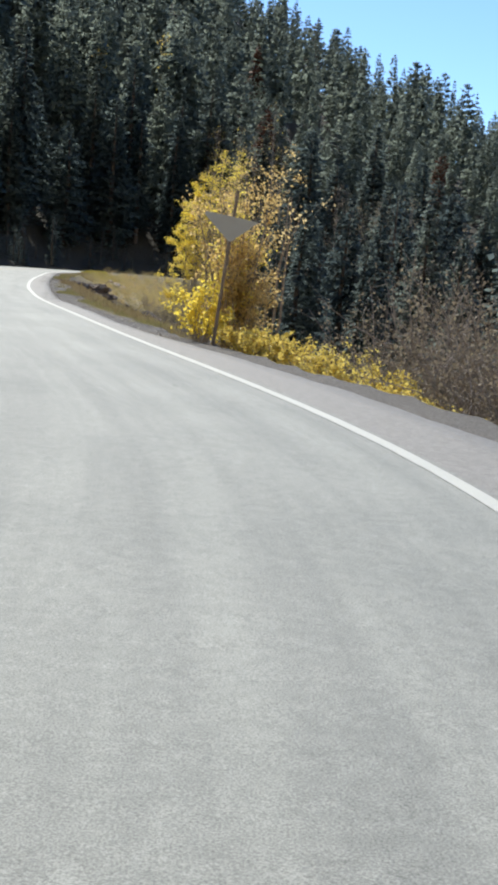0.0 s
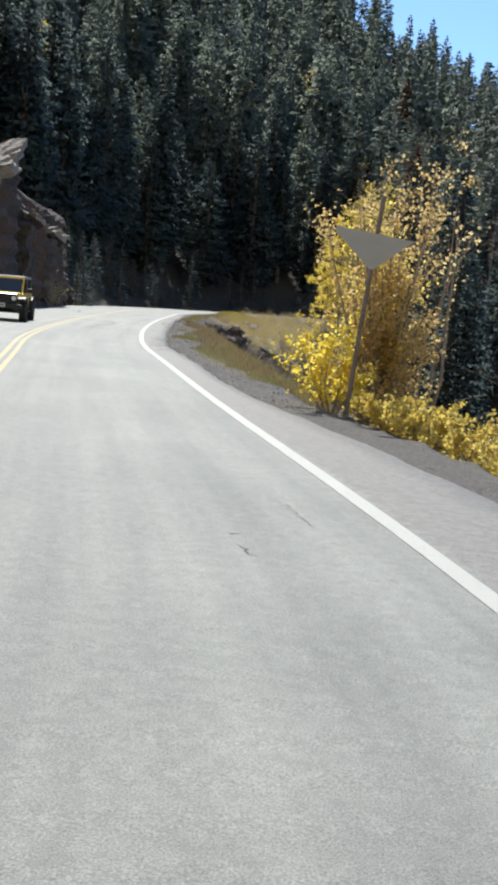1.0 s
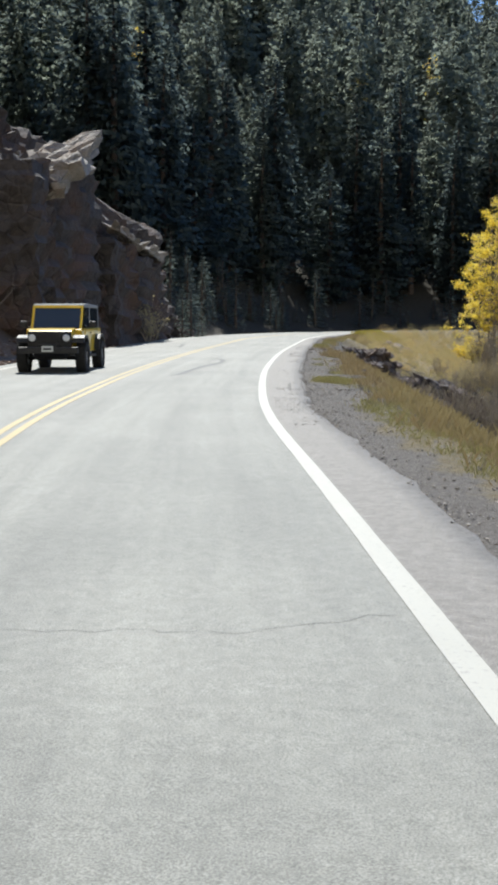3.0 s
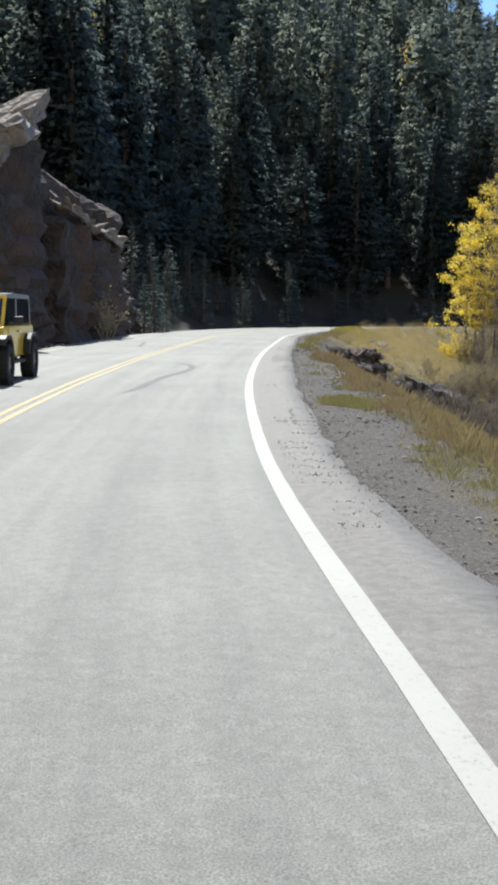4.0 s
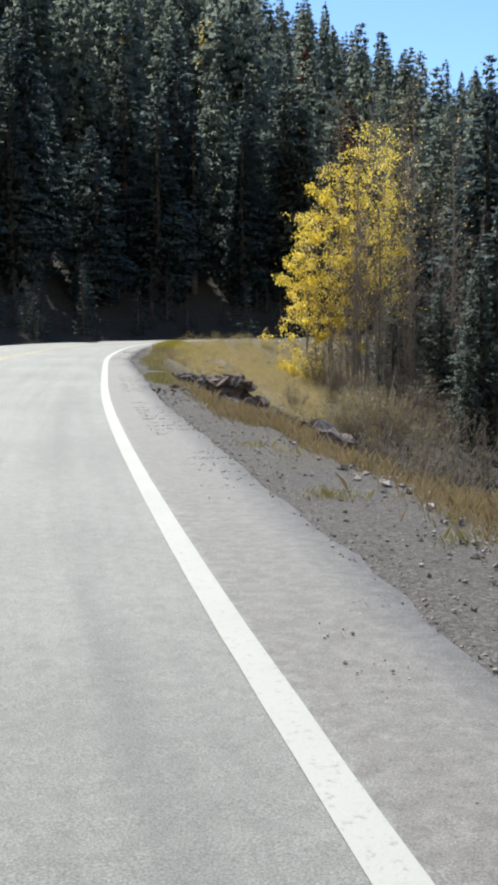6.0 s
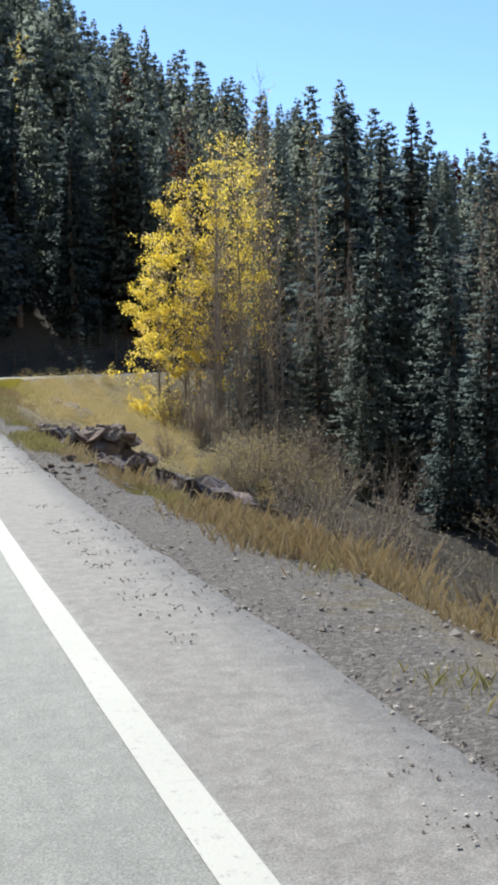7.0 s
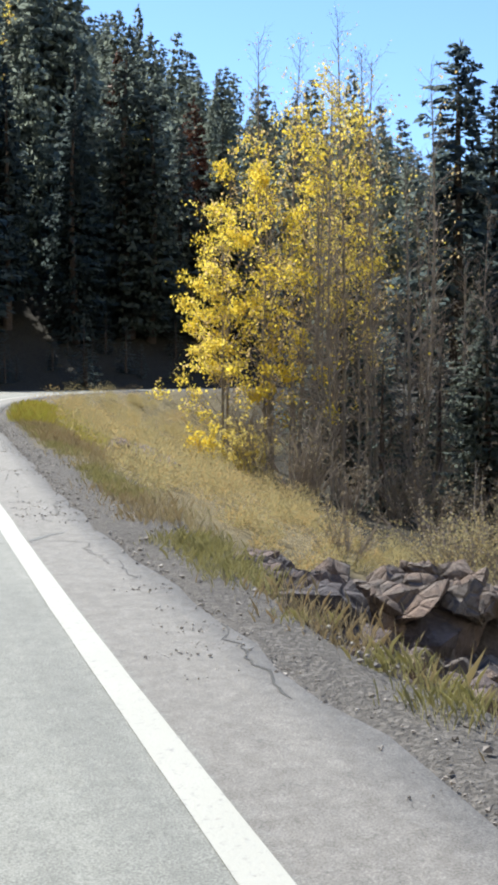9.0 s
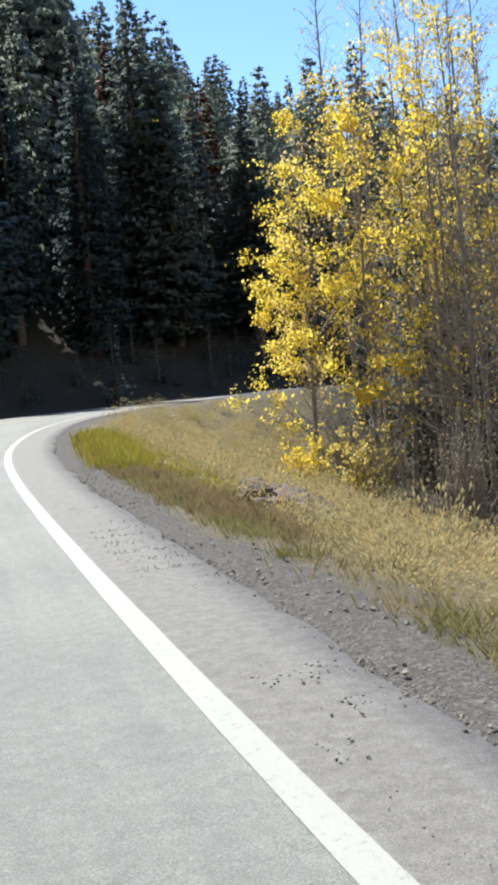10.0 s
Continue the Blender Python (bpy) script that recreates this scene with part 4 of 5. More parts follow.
# The grey-brown thicket down the bank and under the aspens.
for k in range(9):
    y = 79 + 9 * RND.rand()
    x = -5.6 + 0.25 * (y - 80) + 6.0 * RND.rand()
    put_tree(make_shrub("thicket_shrub", 90 + k, 2.0 + 0.9 * RND.rand(), 2.5, 24, 900, M_BROWN_LEAF, "grey-brown leafless thicket shrub on the creek bank", 0.055, "bank thicket"), x, y)
for k in range(11):
    p = beside(68 + 16 * RND.rand(), -4.0 - 4.5 * RND.rand())
    put_tree(make_shrub("thicket_shrub", 115 + k % 4, 0.9 + 0.5 * RND.rand(), 1.7, 16, 500, M_BROWN_LEAF, "low brown thicket shrub on the creek bank", 0.045, "bank thicket"), p[0], p[1])
for k in range(6):
    y = 90 + 9 * RND.rand()
    x = -8.2 + 0.22 * (y - 90) + 5.5 * RND.rand()
    put_tree(make_shrub("thicket_shrub", 180 + k % 5, 1.1 + 0.4 * RND.rand(), 1.8, 18, 600, M_BROWN_LEAF, "low brown thicket shrub below the road bank", 0.05, "bank thicket"), x, y)
for k in range(7):
    x, y = -3.3 + 1.2 * RND.randn(), 96 + 1.2 * RND.randn()
    put_tree(make_shrub("thicket_shrub", 260 + k, 1.5 + 0.6 * RND.rand(), 1.9, 22, 1300, M_SAGE, "olive-brown leafy thicket shrub on the creek bank", 0.05, "bank thicket"), x, y)
for x, y, h in [(3.5, 104, 9.5), (5.5, 108, 12.5), (2.4, 109, 7.5), (7.0, 103, 11.0), (6.5, 97, 9.5), (4.6, 96.5, 6.5), (2.0, 99.5, 5.0), (8.5, 108, 13.0)]:
    put_spruce(x, y, h)
for k in range(14):
    x, y = -4.5 + 9 * RND.rand(), 108 + 13 * RND.rand()
    put_tree(make_shrub("thicket_shrub", 130 + k, 2.2 + 1.3 * RND.rand(), 2.2, 20, 520, M_BROWN_LEAF, "grey-brown leafless thicket shrub under the aspens", 0.07, "bank thicket"), x, y)
for k in range(12):
    x, y = -2.6 + 10 * RND.rand(), 92 + 17 * RND.rand()
    put_tree(make_shrub("thicket_shrub", 240 + k % 5, 2.0 + 0.3 * (k % 5), 2.8, 22, 600, M_BROWN_LEAF, "dark leafless thicket shrub below the road bank", 0.07, "bank thicket"), x, y)
for k in range(18):
    x, y = 1 + 16 * RND.rand(), 104 + 34 * RND.rand()
    put_tree(make_shrub("thicket_shrub", 200 + k % 6, 2.4 + 1.4 * (k % 6) / 6, 2.6, 18, 700, M_BROWN_LEAF, "dense brown undergrowth shrub in the valley", 0.09, "bank thicket"), x, y)
for k in range(16):
    x, y = 0.5 + 17 * RND.rand(), 106 + 34 * RND.rand()
    put_spruce(x, y, 2.5 + 4.5 * RND.rand(), 6 + k % 2)
put_tree(make_shrub("cottonwood_shrub", 160, 2.6, 1.9, 12, 1700, M_WILLOW, "yellow leafy shrub at the foot of the aspens", 0.09), -4.3, 115.5)
put_tree(make_shrub("cottonwood_shrub", 161, 1.9, 1.7, 12, 1300, M_ASPEN, "yellow leafy shrub at the foot of the aspens", 0.09), -5.2, 118.0)


def tufts(name, spots, height, blades, material, label, lean=0.35, spread_r=0.12, width=0.012, category="grass"):
    """Grass in tufts, one mesh."""
    rng = np.random.RandomState(len(spots))
    spots = np.array(spots)
    z = terrain(spots[:, 0], spots[:, 1])
    n = len(spots) * blades
    base = np.repeat(np.c_[spots[:, :2], z], blades, 0) + np.c_[rng.randn(n, 2) * spread_r, np.zeros(n) - 0.02]
    h = np.repeat(spots[:, 2], blades) * height * (0.5 + 0.7 * rng.rand(n))
    a = rng.rand(n) * 6.28
    bend = np.c_[np.cos(a), np.sin(a)] * (lean * h * (0.3 + rng.rand(n)))[:, None]
    side = np.c_[-np.sin(a), np.cos(a), np.zeros(n)] * (width * (0.7 + 0.6 * rng.rand(n)))[:, None]
    mid = base + np.c_[bend * 0.35, h * 0.6]
    tip = base + np.c_[bend, h]
    v = np.stack([base - side, base + side, mid + side * 0.7, tip, mid - side * 0.7], 1).reshape(-1, 3)
    k = np.arange(n)[:, None] * 5
    me = bpy.data.meshes.new(name)
    me.from_pydata(v.tolist(), [], np.hstack([k, k + 1, k + 2, k + 3, k + 4]).tolist())
    me.materials.append(material)
    return tagged(new(name, me), label, category, kind="stuff")


def verge_spots(rng, n, y0, y1, u0, u1, s0=0.6, s1=1.2, clump=None):
    """Places on the verge; clump: how much of it stays bare (-1 none, 0.4 most)."""
    out = []
    shift = rng.rand() * 50
    while len(out) < n:
        y = y0 + (y1 - y0) * rng.rand()
        u = u0 + (u1 - u0) * rng.rand()
        p = beside(y, edge_at(y) - u)
        if clump is not None:
            v = noise.noise(Vector((p[0] * 0.55 + shift, p[1] * 0.35, 0.5))) + 0.6 * noise.noise(Vector((p[0] * 1.9, p[1] * 1.6, shift)))
            if v < clump + 0.25 * rng.rand() - 0.1:
                continue
        out.append((p[0], p[1], s0 + (s1 - s0) * rng.rand()))
    return out


R2 = np.random.RandomState(31)
green = (verge_spots(R2, 260, 30, 56, 0.9, 2.0, 0.25, 0.7, 0.14) + verge_spots(R2, 420, 48, 66, 0.45, 1.3, 0.25, 0.7, 0.10) + verge_spots(R2, 60, 64, 73, 1.0, 1.6, 0.5, 1.2, 0.05) + verge_spots(R2, 130, 73, 79, 0.28, 0.62, 0.35, 0.85, 0.08) + verge_spots(R2, 90, 79, 84, 0.5, 0.9, 0.3, 0.8, 0.05)
         + verge_spots(R2, 130, 84, 95, 0.72, 0.98, 0.3, 0.75, 0.0) + verge_spots(R2, 200, 95, 107, 0.65, 1.3, 0.3, 0.8, 0.0))
tufts("green_grass", green, 0.17, 30, M_GRASS_GREEN, "green grass tufts along the gravel verge", 0.6, 0.11, width=0.0014)
rust = verge_spots(R2, 1000, 32, 68, 1.3, 2.9, 0.4, 1.1, 0.0) + verge_spots(R2, 420, 59, 71, 0.9, 1.7, 0.45, 1.15, 0.0) + verge_spots(R2, 110, 71, 88, 0.6, 0.9, 0.3, 0.8, 0.08) + verge_spots(R2, 260, 96, 107, 0.9, 2.0, 0.5, 1.2, 0.05)
tufts("tan_grass", rust, 0.20, 22, M_GRASS_RUST, "orange-tan dry grass in patches on the verge", 0.55, 0.19, width=0.0013)
gold = (verge_spots(R2, 700, 28, 46, 1.6, 5.0, 0.5, 1.0, 0.0) + verge_spots(R2, 800, 46, 64, 2.2, 5.2, 0.5, 1.0, 0.0) + verge_spots(R2, 380, 69, 82, 1.6, 3.4, 0.5, 1.3, 0.0)
        + verge_spots(R2, 50, 84, 94, 0.8, 1.05, 0.25, 0.5, 0.0) + verge_spots(R2, 140, 94, 103, 0.7, 1.3, 0.25, 0.6, 0.0))
tufts("dry_grass", gold, 0.34, 24, M_GRASS_GOLD, "dry golden grass on the bank beside the road", 0.5, 0.17, width=0.0014)
# Yellow-green tall grass at the bend.
bend_spots = []
for k in range(620):
    i = RND.randint(along_road(103), along_road(103) + 22)
    u = 0.9 + 1.7 * RND.rand() ** 1.2
    p = WAY[i] - LEFT[i] * (u + 1.0) + RND.randn(2) * 0.2
    bend_spots.append((p[0], p[1], 0.6 + 0.7 * RND.rand()))
tufts("bend_grass", bend_spots, 0.30, 44, M_GRASS_BEND, "tall yellow-green grass at the inside of the bend", 0.45, width=0.0026)


def build_brush():
    """Tawny low brush all over the slope inside the bend."""
    rng = np.random.RandomState(44)
    C = []
    for k in range(430):
        i = rng.randint(along_road(86), along_road(86) + 110)
        u = 1.5 + 8.3 * rng.rand()
        p = WAY[i] - LEFT[i] * (u + 1.0)
        if p[1] < 91:
            continue
        C.append((p[0], p[1], 0.28 + 0.5 * rng.rand() ** 1.5))
    C = np.array(C)
    z = terrain(C[:, 0], C[:, 1])
    n = 640
    pts = np.repeat(np.c_[C[:, :2], z], n, 0)
    r = np.repeat(C[:, 2], n)
    dirs = scatter_dirs(rng, len(pts))
    dirs[:, 2] = np.abs(dirs[:, 2]) * 1.2
    pts = pts + dirs * (r * (0.5 + 0.6 * rng.rand(len(pts))))[:, None] * (1.2, 1.2, 1.1)
    al = unit(dirs) * 0 + dirs * 0.052 * (0.6 + 0.8 * rng.rand(len(pts)))[:, None]
    ac = np.cross(dirs, scatter_dirs(rng, len(pts))) * 0.026
    v, f = kites(pts, al, ac)
    ob = new("low_brush", mesh_from("low_brush", v, f, M_SAGE))
    ob.data.attributes.new("tone", "FLOAT", "POINT").data.foreach_set("value", np.repeat(rng.rand(len(C)), n * 4).astype(np.float32))
    return tagged(ob, "tawny low brush covering the slope inside the bend", "brush", kind="stuff")


build_brush()


# ---- rocks ----
def rock_mesh(name, seed, material, points=15, rough=0.05, cuts=2):
    """A broken boulder: the hull of a few random points, its faces roughened."""
    rng = np.random.RandomState(seed)
    bm = bmesh.new()
    d = scatter_dirs(rng, points) * (0.72 + 0.33 * rng.rand(points, 1)) * np.array([1.0, 0.75 + 0.3 * rng.rand(), 0.62 + 0.25 * rng.rand()])
    for q in d:
        bm.verts.new(q)
    done = bmesh.ops.convex_hull(bm, input=list(bm.verts))
    bmesh.ops.delete(bm, geom=list({g for g in done["geom_interior"] + done["geom_unused"] if isinstance(g, bmesh.types.BMVert)}), context="VERTS")
    bmesh.ops.subdivide_edges(bm, edges=list(bm.edges), cuts=cuts, use_grid_fill=True)
    for v in bm.verts:
        w = noise.noise(v.co * 2.6 + Vector((seed, 0, 0))) * rough * 1.8 + noise.noise(v.co * 7.0 + Vector((0, seed, 0))) * rough
        v.co = v.co * (1 + w)
    bmesh.ops.recalc_face_normals(bm, faces=bm.faces)
    me = bpy.data.meshes.new(name)
    bm.to_mesh(me)
    bm.free()
    me.materials.append(material)
    return me


ROCKS = [rock_mesh("boulder", 200 + k, M_ROCK, 16, 0.06, 3) for k in range(7)]
BROKEN = [rock_mesh("broken_rock", 240 + k, M_BROWN_ROCK, 12, 0.06, 1) for k in range(5)]
PALE = [rock_mesh("pale_rock", 220 + k, M_PALE, 11, 0.06, 1) for k in range(3)]


PILED = []


def put_rock(x, y, size, mesh, label, sink=0.25, name="boulder", group="roadside boulders", extra=0.0, wide=1.0, on_top=False):
    if on_top:
        # It lies on the highest rock under it.
        tops = [z + 0.42 * s * math.sqrt(1 - q / (0.7 * s * s)) for px, py, z, s in PILED if s > 0.5 for q in [(px - x) ** 2 + (py - y) ** 2] if q < 0.5 * s * s]
        extra = max([t - ground_z(x, y) - 0.3 * size for t in tops] + [0.0])
    PILED.append((x, y, ground_z(x, y) + size * (0.62 - sink) * 0.6 + extra, size))
    ob = new(name, mesh)
    ob.matrix_basis = Matrix.Translation((x, y, ground_z(x, y) + size * (0.62 - sink) * 0.6 + extra)) @ Euler((RND.randn() * 0.35, RND.randn() * 0.35, RND.rand() * 6.28)).to_matrix().to_4x4() @ Matrix.Diagonal((size * wide, size, size, 1))
    return tagged(ob, label, "rock", group)


DARK_ROCK = "dark purple-grey angular boulder on the road bank"
# The rocky rib inside the bend and the pile of boulders further down the bank.
for k in range(110):
    t = RND.rand() ** 1.3
    x, y = -10.7 + 6.0 * t + RND.randn() * 0.2, 85.6 + RND.randn() * 1.0 + 1.2 * t
    put_rock(x, y, 0.14 + 0.34 * RND.rand() ** 1.5, ROCKS[RND.randint(7)], DARK_ROCK, 0.1)
for x, y, s, up in [(-9.15, 84.9, 0.95, 0.42), (-8.55, 84.9, 0.8, 0.35), (-9.6, 85.5, 0.62, 0.15), (-8.5, 84.2, 0.6, 0.05), (-9.0, 84.2, 0.5, 0.05), (-9.9, 86.4, 0.45, 0.0), (-7.4, 87.6, 0.7, 0.0), (-6.6, 88.4, 0.8, 0.0),
                    (-8.9, 83.6, 0.9, 0.05), (-9.5, 83.9, 0.55, 0.0)]:
    put_rock(x, y, s, ROCKS[RND.randint(7)], DARK_ROCK, 0.0, extra=up)
for x, y, s in [(-9.75, 103.6, 0.7), (-9.3, 103.0, 0.5), (-10.4, 103.5, 0.5), (-10.1, 102.8, 0.36), (-8.9, 104.2, 0.55), (-10.0, 104.3, 0.4)]:
    put_rock(x, y, s, BROKEN[RND.randint(5)], "brown weathered rock in the brush inside the bend", -0.2, "broken_rock", wide=1.3)
for k in range(80):
    t = RND.rand()
    x, y = -9.8 + 7.2 * t + RND.randn() * 0.25, 85.4 + 2.6 * t + RND.randn() * 1.3
    put_rock(x, y, 0.20 + 0.36 * RND.rand() ** 1.5, ROCKS[RND.randint(7)], DARK_ROCK, 0.1)
for k in range(70):
    t = RND.rand()
    x, y = -10.6 + 3.0 * t + RND.randn() * 0.15, 84.2 + 5.6 * t + RND.randn() * 0.5
    put_rock(x, y, 0.12 + 0.42 * RND.rand() ** 1.6, ROCKS[RND.randint(7)], DARK_ROCK, 0.05, extra=0.12 * RND.rand())
for k in range(240):
    t = RND.rand()
    x, y = -10.4 + 5.4 * t + RND.randn() * 0.3, 84.3 + 2.4 * t + RND.randn() * 1.0
    put_rock(x, y, 0.11 + 0.28 * RND.rand() ** 1.5, BROKEN[RND.randint(5)], "brown jagged broken rock in the boulder pile", 0.1, "broken_rock", on_top=True)
for k in range(60):
    t = RND.rand()
    x, y = -10.3 + 4.4 * t + RND.randn() * 0.3, 84.4 + 2.0 * t + RND.randn() * 0.8
    put_rock(x, y, 0.07 + 0.14 * RND.rand() ** 1.5, PALE[RND.randint(3)], "small pale broken stone in the boulder pile", 0.1, "pale_rock", on_top=True)
for x, y, s in [(-8.7, 86.0, 0.34), (-8.0, 85.4, 0.4), (-7.2, 85.9, 0.36), (-9.4, 85.9, 0.26)]:
    put_rock(x, y, s, PALE[RND.randint(3)], "pale sunlit rock on top of the boulder pile", 0.1, "pale_rock", on_top=True)
for k in range(30):
    x, y = -10.28 + 0.2 * RND.randn(), 70.4 + 0.65 * RND.randn()
    put_rock(x, y, 0.02 + 0.055 * RND.rand() ** 1.8, (BROKEN + PALE)[RND.randint(8)], "flat broken stone lying at the edge of the verge", 0.35, "broken_rock", wide=1.7)
for x, y, s in [(-6.6, 55.3, 0.24), (-7.6, 66.2, 0.12), (-8.9, 72.8, 0.16), (-8.6, 71.6, 0.18), (-8.3, 70.9, 0.15), (-8.0, 70.0, 0.2), (-9.0, 73.8, 0.12), (-8.1, 68.8, 0.14)]:
    put_rock(x, y, s, ROCKS[RND.randint(7)], "dark flat stone at the edge of the verge", 0.3)


def build_rubble():
    """Gravel and stone fragments along the right-hand verge."""
    rng = np.random.RandomState(3)
    spots = [(*s[:2], 0.006 + 0.02 * rng.rand() ** 6) for s in verge_spots(rng, 17000, 24, 104, 0.02, 2.2)]
    spots += [(*s[:2], 0.010 + 0.06 * rng.rand() ** 5) for s in verge_spots(rng, 1600, 46, 92, 1.0, 3.8, clump=0.0)]
    spots += [(*s[:2], 0.004 + 0.008 * rng.rand() ** 2) for s in verge_spots(rng, 4800, 38, 98, -0.6, 0.1, clump=-0.02)]
    spots += [(*s[:2], 0.012 + 0.035 * rng.rand() ** 3) for s in verge_spots(rng, 900, 42, 62, 0.7, 2.3, clump=0.05)]
    spots += [(*s[:2], 0.004 + 0.012 * rng.rand() ** 3) for s in verge_spots(rng, 3600, 30, 104, -0.05, 0.12)]
    return stones("stone_rubble", spots, rng, RUBBLE, "broken stone and gravel along the road edges")


def build_talus():
    """Red-brown fragments below the cliff and along the far edge of the road."""
    rng = np.random.RandomState(13)
    spots = []
    for k in range(1500):
        p = beside(40 + 64 * rng.rand(), EDGE_L + 0.5 + 2.2 * rng.rand() ** 0.8)
        spots.append((p[0], p[1], 0.03 + 0.16 * rng.rand() ** 3))
    for k in range(2600):
        p = beside(44 + 19 * rng.rand(), EDGE_L + 2 + 6 * rng.rand())
        spots.append((p[0], p[1], 0.04 + 0.20 * rng.rand() ** 3))
    return stones("talus_stones", spots, rng, TALUS, "red-brown broken stone below the cliff")


def stones(name, spots, rng, material, label):
    """Angular fragments at the given places (x, y, size), one mesh."""
    V, F, n = [], [], 0
    base = [(1, 0, 0), (-1, 0, 0), (0, 1, 0), (0, -1, 0), (0, 0, 1), (0, 0, -1)]
    tri = [(0, 2, 4), (2, 1, 4), (1, 3, 4), (3, 0, 4), (2, 0, 5), (1, 2, 5), (3, 1, 5), (0, 3, 5)]
    sp = np.array(spots)
    d, i = road_place(sp[:, 0], sp[:, 1])
    z = np.where((d > EDGE[i]) & (d < EDGE_L), ZR[i], terrain(sp[:, 0], sp[:, 1]))
    for (x, y, s), h in zip(spots, z):
        m = Euler(rng.rand(3) * 6.28).to_matrix()
        q = np.array(base) * s * (0.6 + 0.8 * rng.rand(6, 1)) @ np.array(m) * (1, 1, 0.7)
        V.append(q + (x, y, h + s * 0.25))
        F += [(a + n, b + n, c + n) for a, b, c in tri]
        n += 6
    return tagged(mesh_object(name, np.concatenate(V), F, material), label, "gravel", kind="stuff")


def rubble_mat(name, colours):
    k = Mat(name)
    i = k.nt.nodes.new("ShaderNodeNewGeometry").outputs["Random Per Island"]
    c = k.ramp(i, [(q / 3, c) for q, c in enumerate(colours)])
    k.colour(c).set(Roughness=0.9)
    return k.m


RUBBLE = rubble_mat("rubble", [(0.136, 0.123, 0.115), (0.212, 0.191, 0.174), (0.289, 0.255, 0.221), (0.425, 0.391, 0.357)])
TALUS = rubble_mat("talus", [(0.128, 0.085, 0.064), (0.204, 0.140, 0.106), (0.281, 0.200, 0.153), (0.357, 0.289, 0.238)])
build_rubble()
build_talus()


def crag(name, corner, size, turn, seed, label, top_slope=(0.0, 0.0), lean=0.0, cells=1.9, jag=0.75, taper=0.0):
    """A cliff block: a box in fine facets, broken along joints into steps and ledges."""
    rng = np.random.RandomState(seed)
    bm = bmesh.new()
    sx, sy, sz = size
    n = [max(3, int(s / 0.42)) for s in size]
    grid = {}

    def vert(i, j, k):
        if (i, j, k) not in grid:
            grid[i, j, k] = bm.verts.new((sx * i / n[0], sy * j / n[1], sz * k / n[2]))
        return grid[i, j, k]

    for i in range(n[0]):
        for j in range(n[1]):
            bm.faces.new((vert(i, j, n[2]), vert(i + 1, j, n[2]), vert(i + 1, j + 1, n[2]), vert(i, j + 1, n[2])))
    for k in range(n[2]):
        for i in range(n[0]):
            bm.faces.new((vert(i, 0, k), vert(i + 1, 0, k), vert(i + 1, 0, k + 1), vert(i, 0, k + 1)))
            bm.faces.new((vert(i, n[1], k), vert(i, n[1], k + 1), vert(i + 1, n[1], k + 1), vert(i + 1, n[1], k)))
        for j in range(n[1]):
            bm.faces.new((vert(0, j, k), vert(0, j, k + 1), vert(0, j + 1, k + 1), vert(0, j + 1, k)))
            bm.faces.new((vert(n[0], j, k), vert(n[0], j + 1, k), vert(n[0], j + 1, k + 1), vert(n[0], j, k + 1)))
    mid = Vector((sx / 2, sy / 2, sz / 2))
    for v in bm.verts:
        p = v.co.copy()
        q = Vector((p.x / cells, p.y / cells, p.z / (cells * 1.9))) + Vector((seed * 7.3, 0, 0))
        q = q + noise.noise_vector(q * 0.9) * 0.35
        dist, pts = noise.voronoi(q)
        step = noise.noise(pts[0] * 3.7) * jag
        fine = noise.noise(q * 3.3) * 0.22 + noise.noise(q * 7.7) * 0.10
        edge = min(1.0, (dist[1] - dist[0]) * 3.0)
        out = (p - mid)
        out = Vector((out.x / sx, out.y / sy, out.z / sz * 0.7)).normalized()
        h = p.z / sz
        layer = (p.z * 0.75 + 0.35 * p.y * 0.4 + noise.noise(q * 1.3) * 0.8) % 1.0
        step += 0.30 * (1 if layer < 0.5 else -0.3) * (1 if v.co.z > 0.3 else 0)
        p += out * (step + fine - 0.22 * (1 - edge))
        p.z += h * (top_slope[0] * (v.co.x - sx / 2) + top_slope[1] * (v.co.y - sy / 2))
        p.x -= lean * h * sz
        p.y += taper * h * (sy / 2 - v.co.y)
        v.co = p
    me = bpy.data.meshes.new(name)
    bmesh.ops.recalc_face_normals(bm, faces=bm.faces)
    bm.to_mesh(me)
    bm.free()
    me.materials.append(M_CLIFF_SHADED)
    ob = new(name, me)
    ob.matrix_basis = Matrix.Translation(corner) @ Matrix.Rotation(radians(turn), 4, "Z")
    return tagged(ob, label, "cliff", "cliff blocks above the road")


rib = crag("rock_outcrop", (-7.2, 88.2, -3.3), (5.0, 2.6, 2.8), 4, 62, "dark broken rock rib running down the bank", (-0.45, 0.0), 0.0, 0.8, 0.5)
rib.data.materials[0] = M_ROCK
rib["group"], rib["category"] = "roadside boulders", "rock"
RED = "red-brown cliff block beside the road, its shade put into the colour"
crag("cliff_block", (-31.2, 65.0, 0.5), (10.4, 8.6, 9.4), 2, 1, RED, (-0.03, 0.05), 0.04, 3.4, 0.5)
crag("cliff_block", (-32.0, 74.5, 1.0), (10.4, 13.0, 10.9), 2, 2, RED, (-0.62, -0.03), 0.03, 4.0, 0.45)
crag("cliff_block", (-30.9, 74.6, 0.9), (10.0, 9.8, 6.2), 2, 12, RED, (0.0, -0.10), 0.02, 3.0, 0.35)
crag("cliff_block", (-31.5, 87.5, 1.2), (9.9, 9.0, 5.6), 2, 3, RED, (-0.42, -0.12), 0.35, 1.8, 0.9)
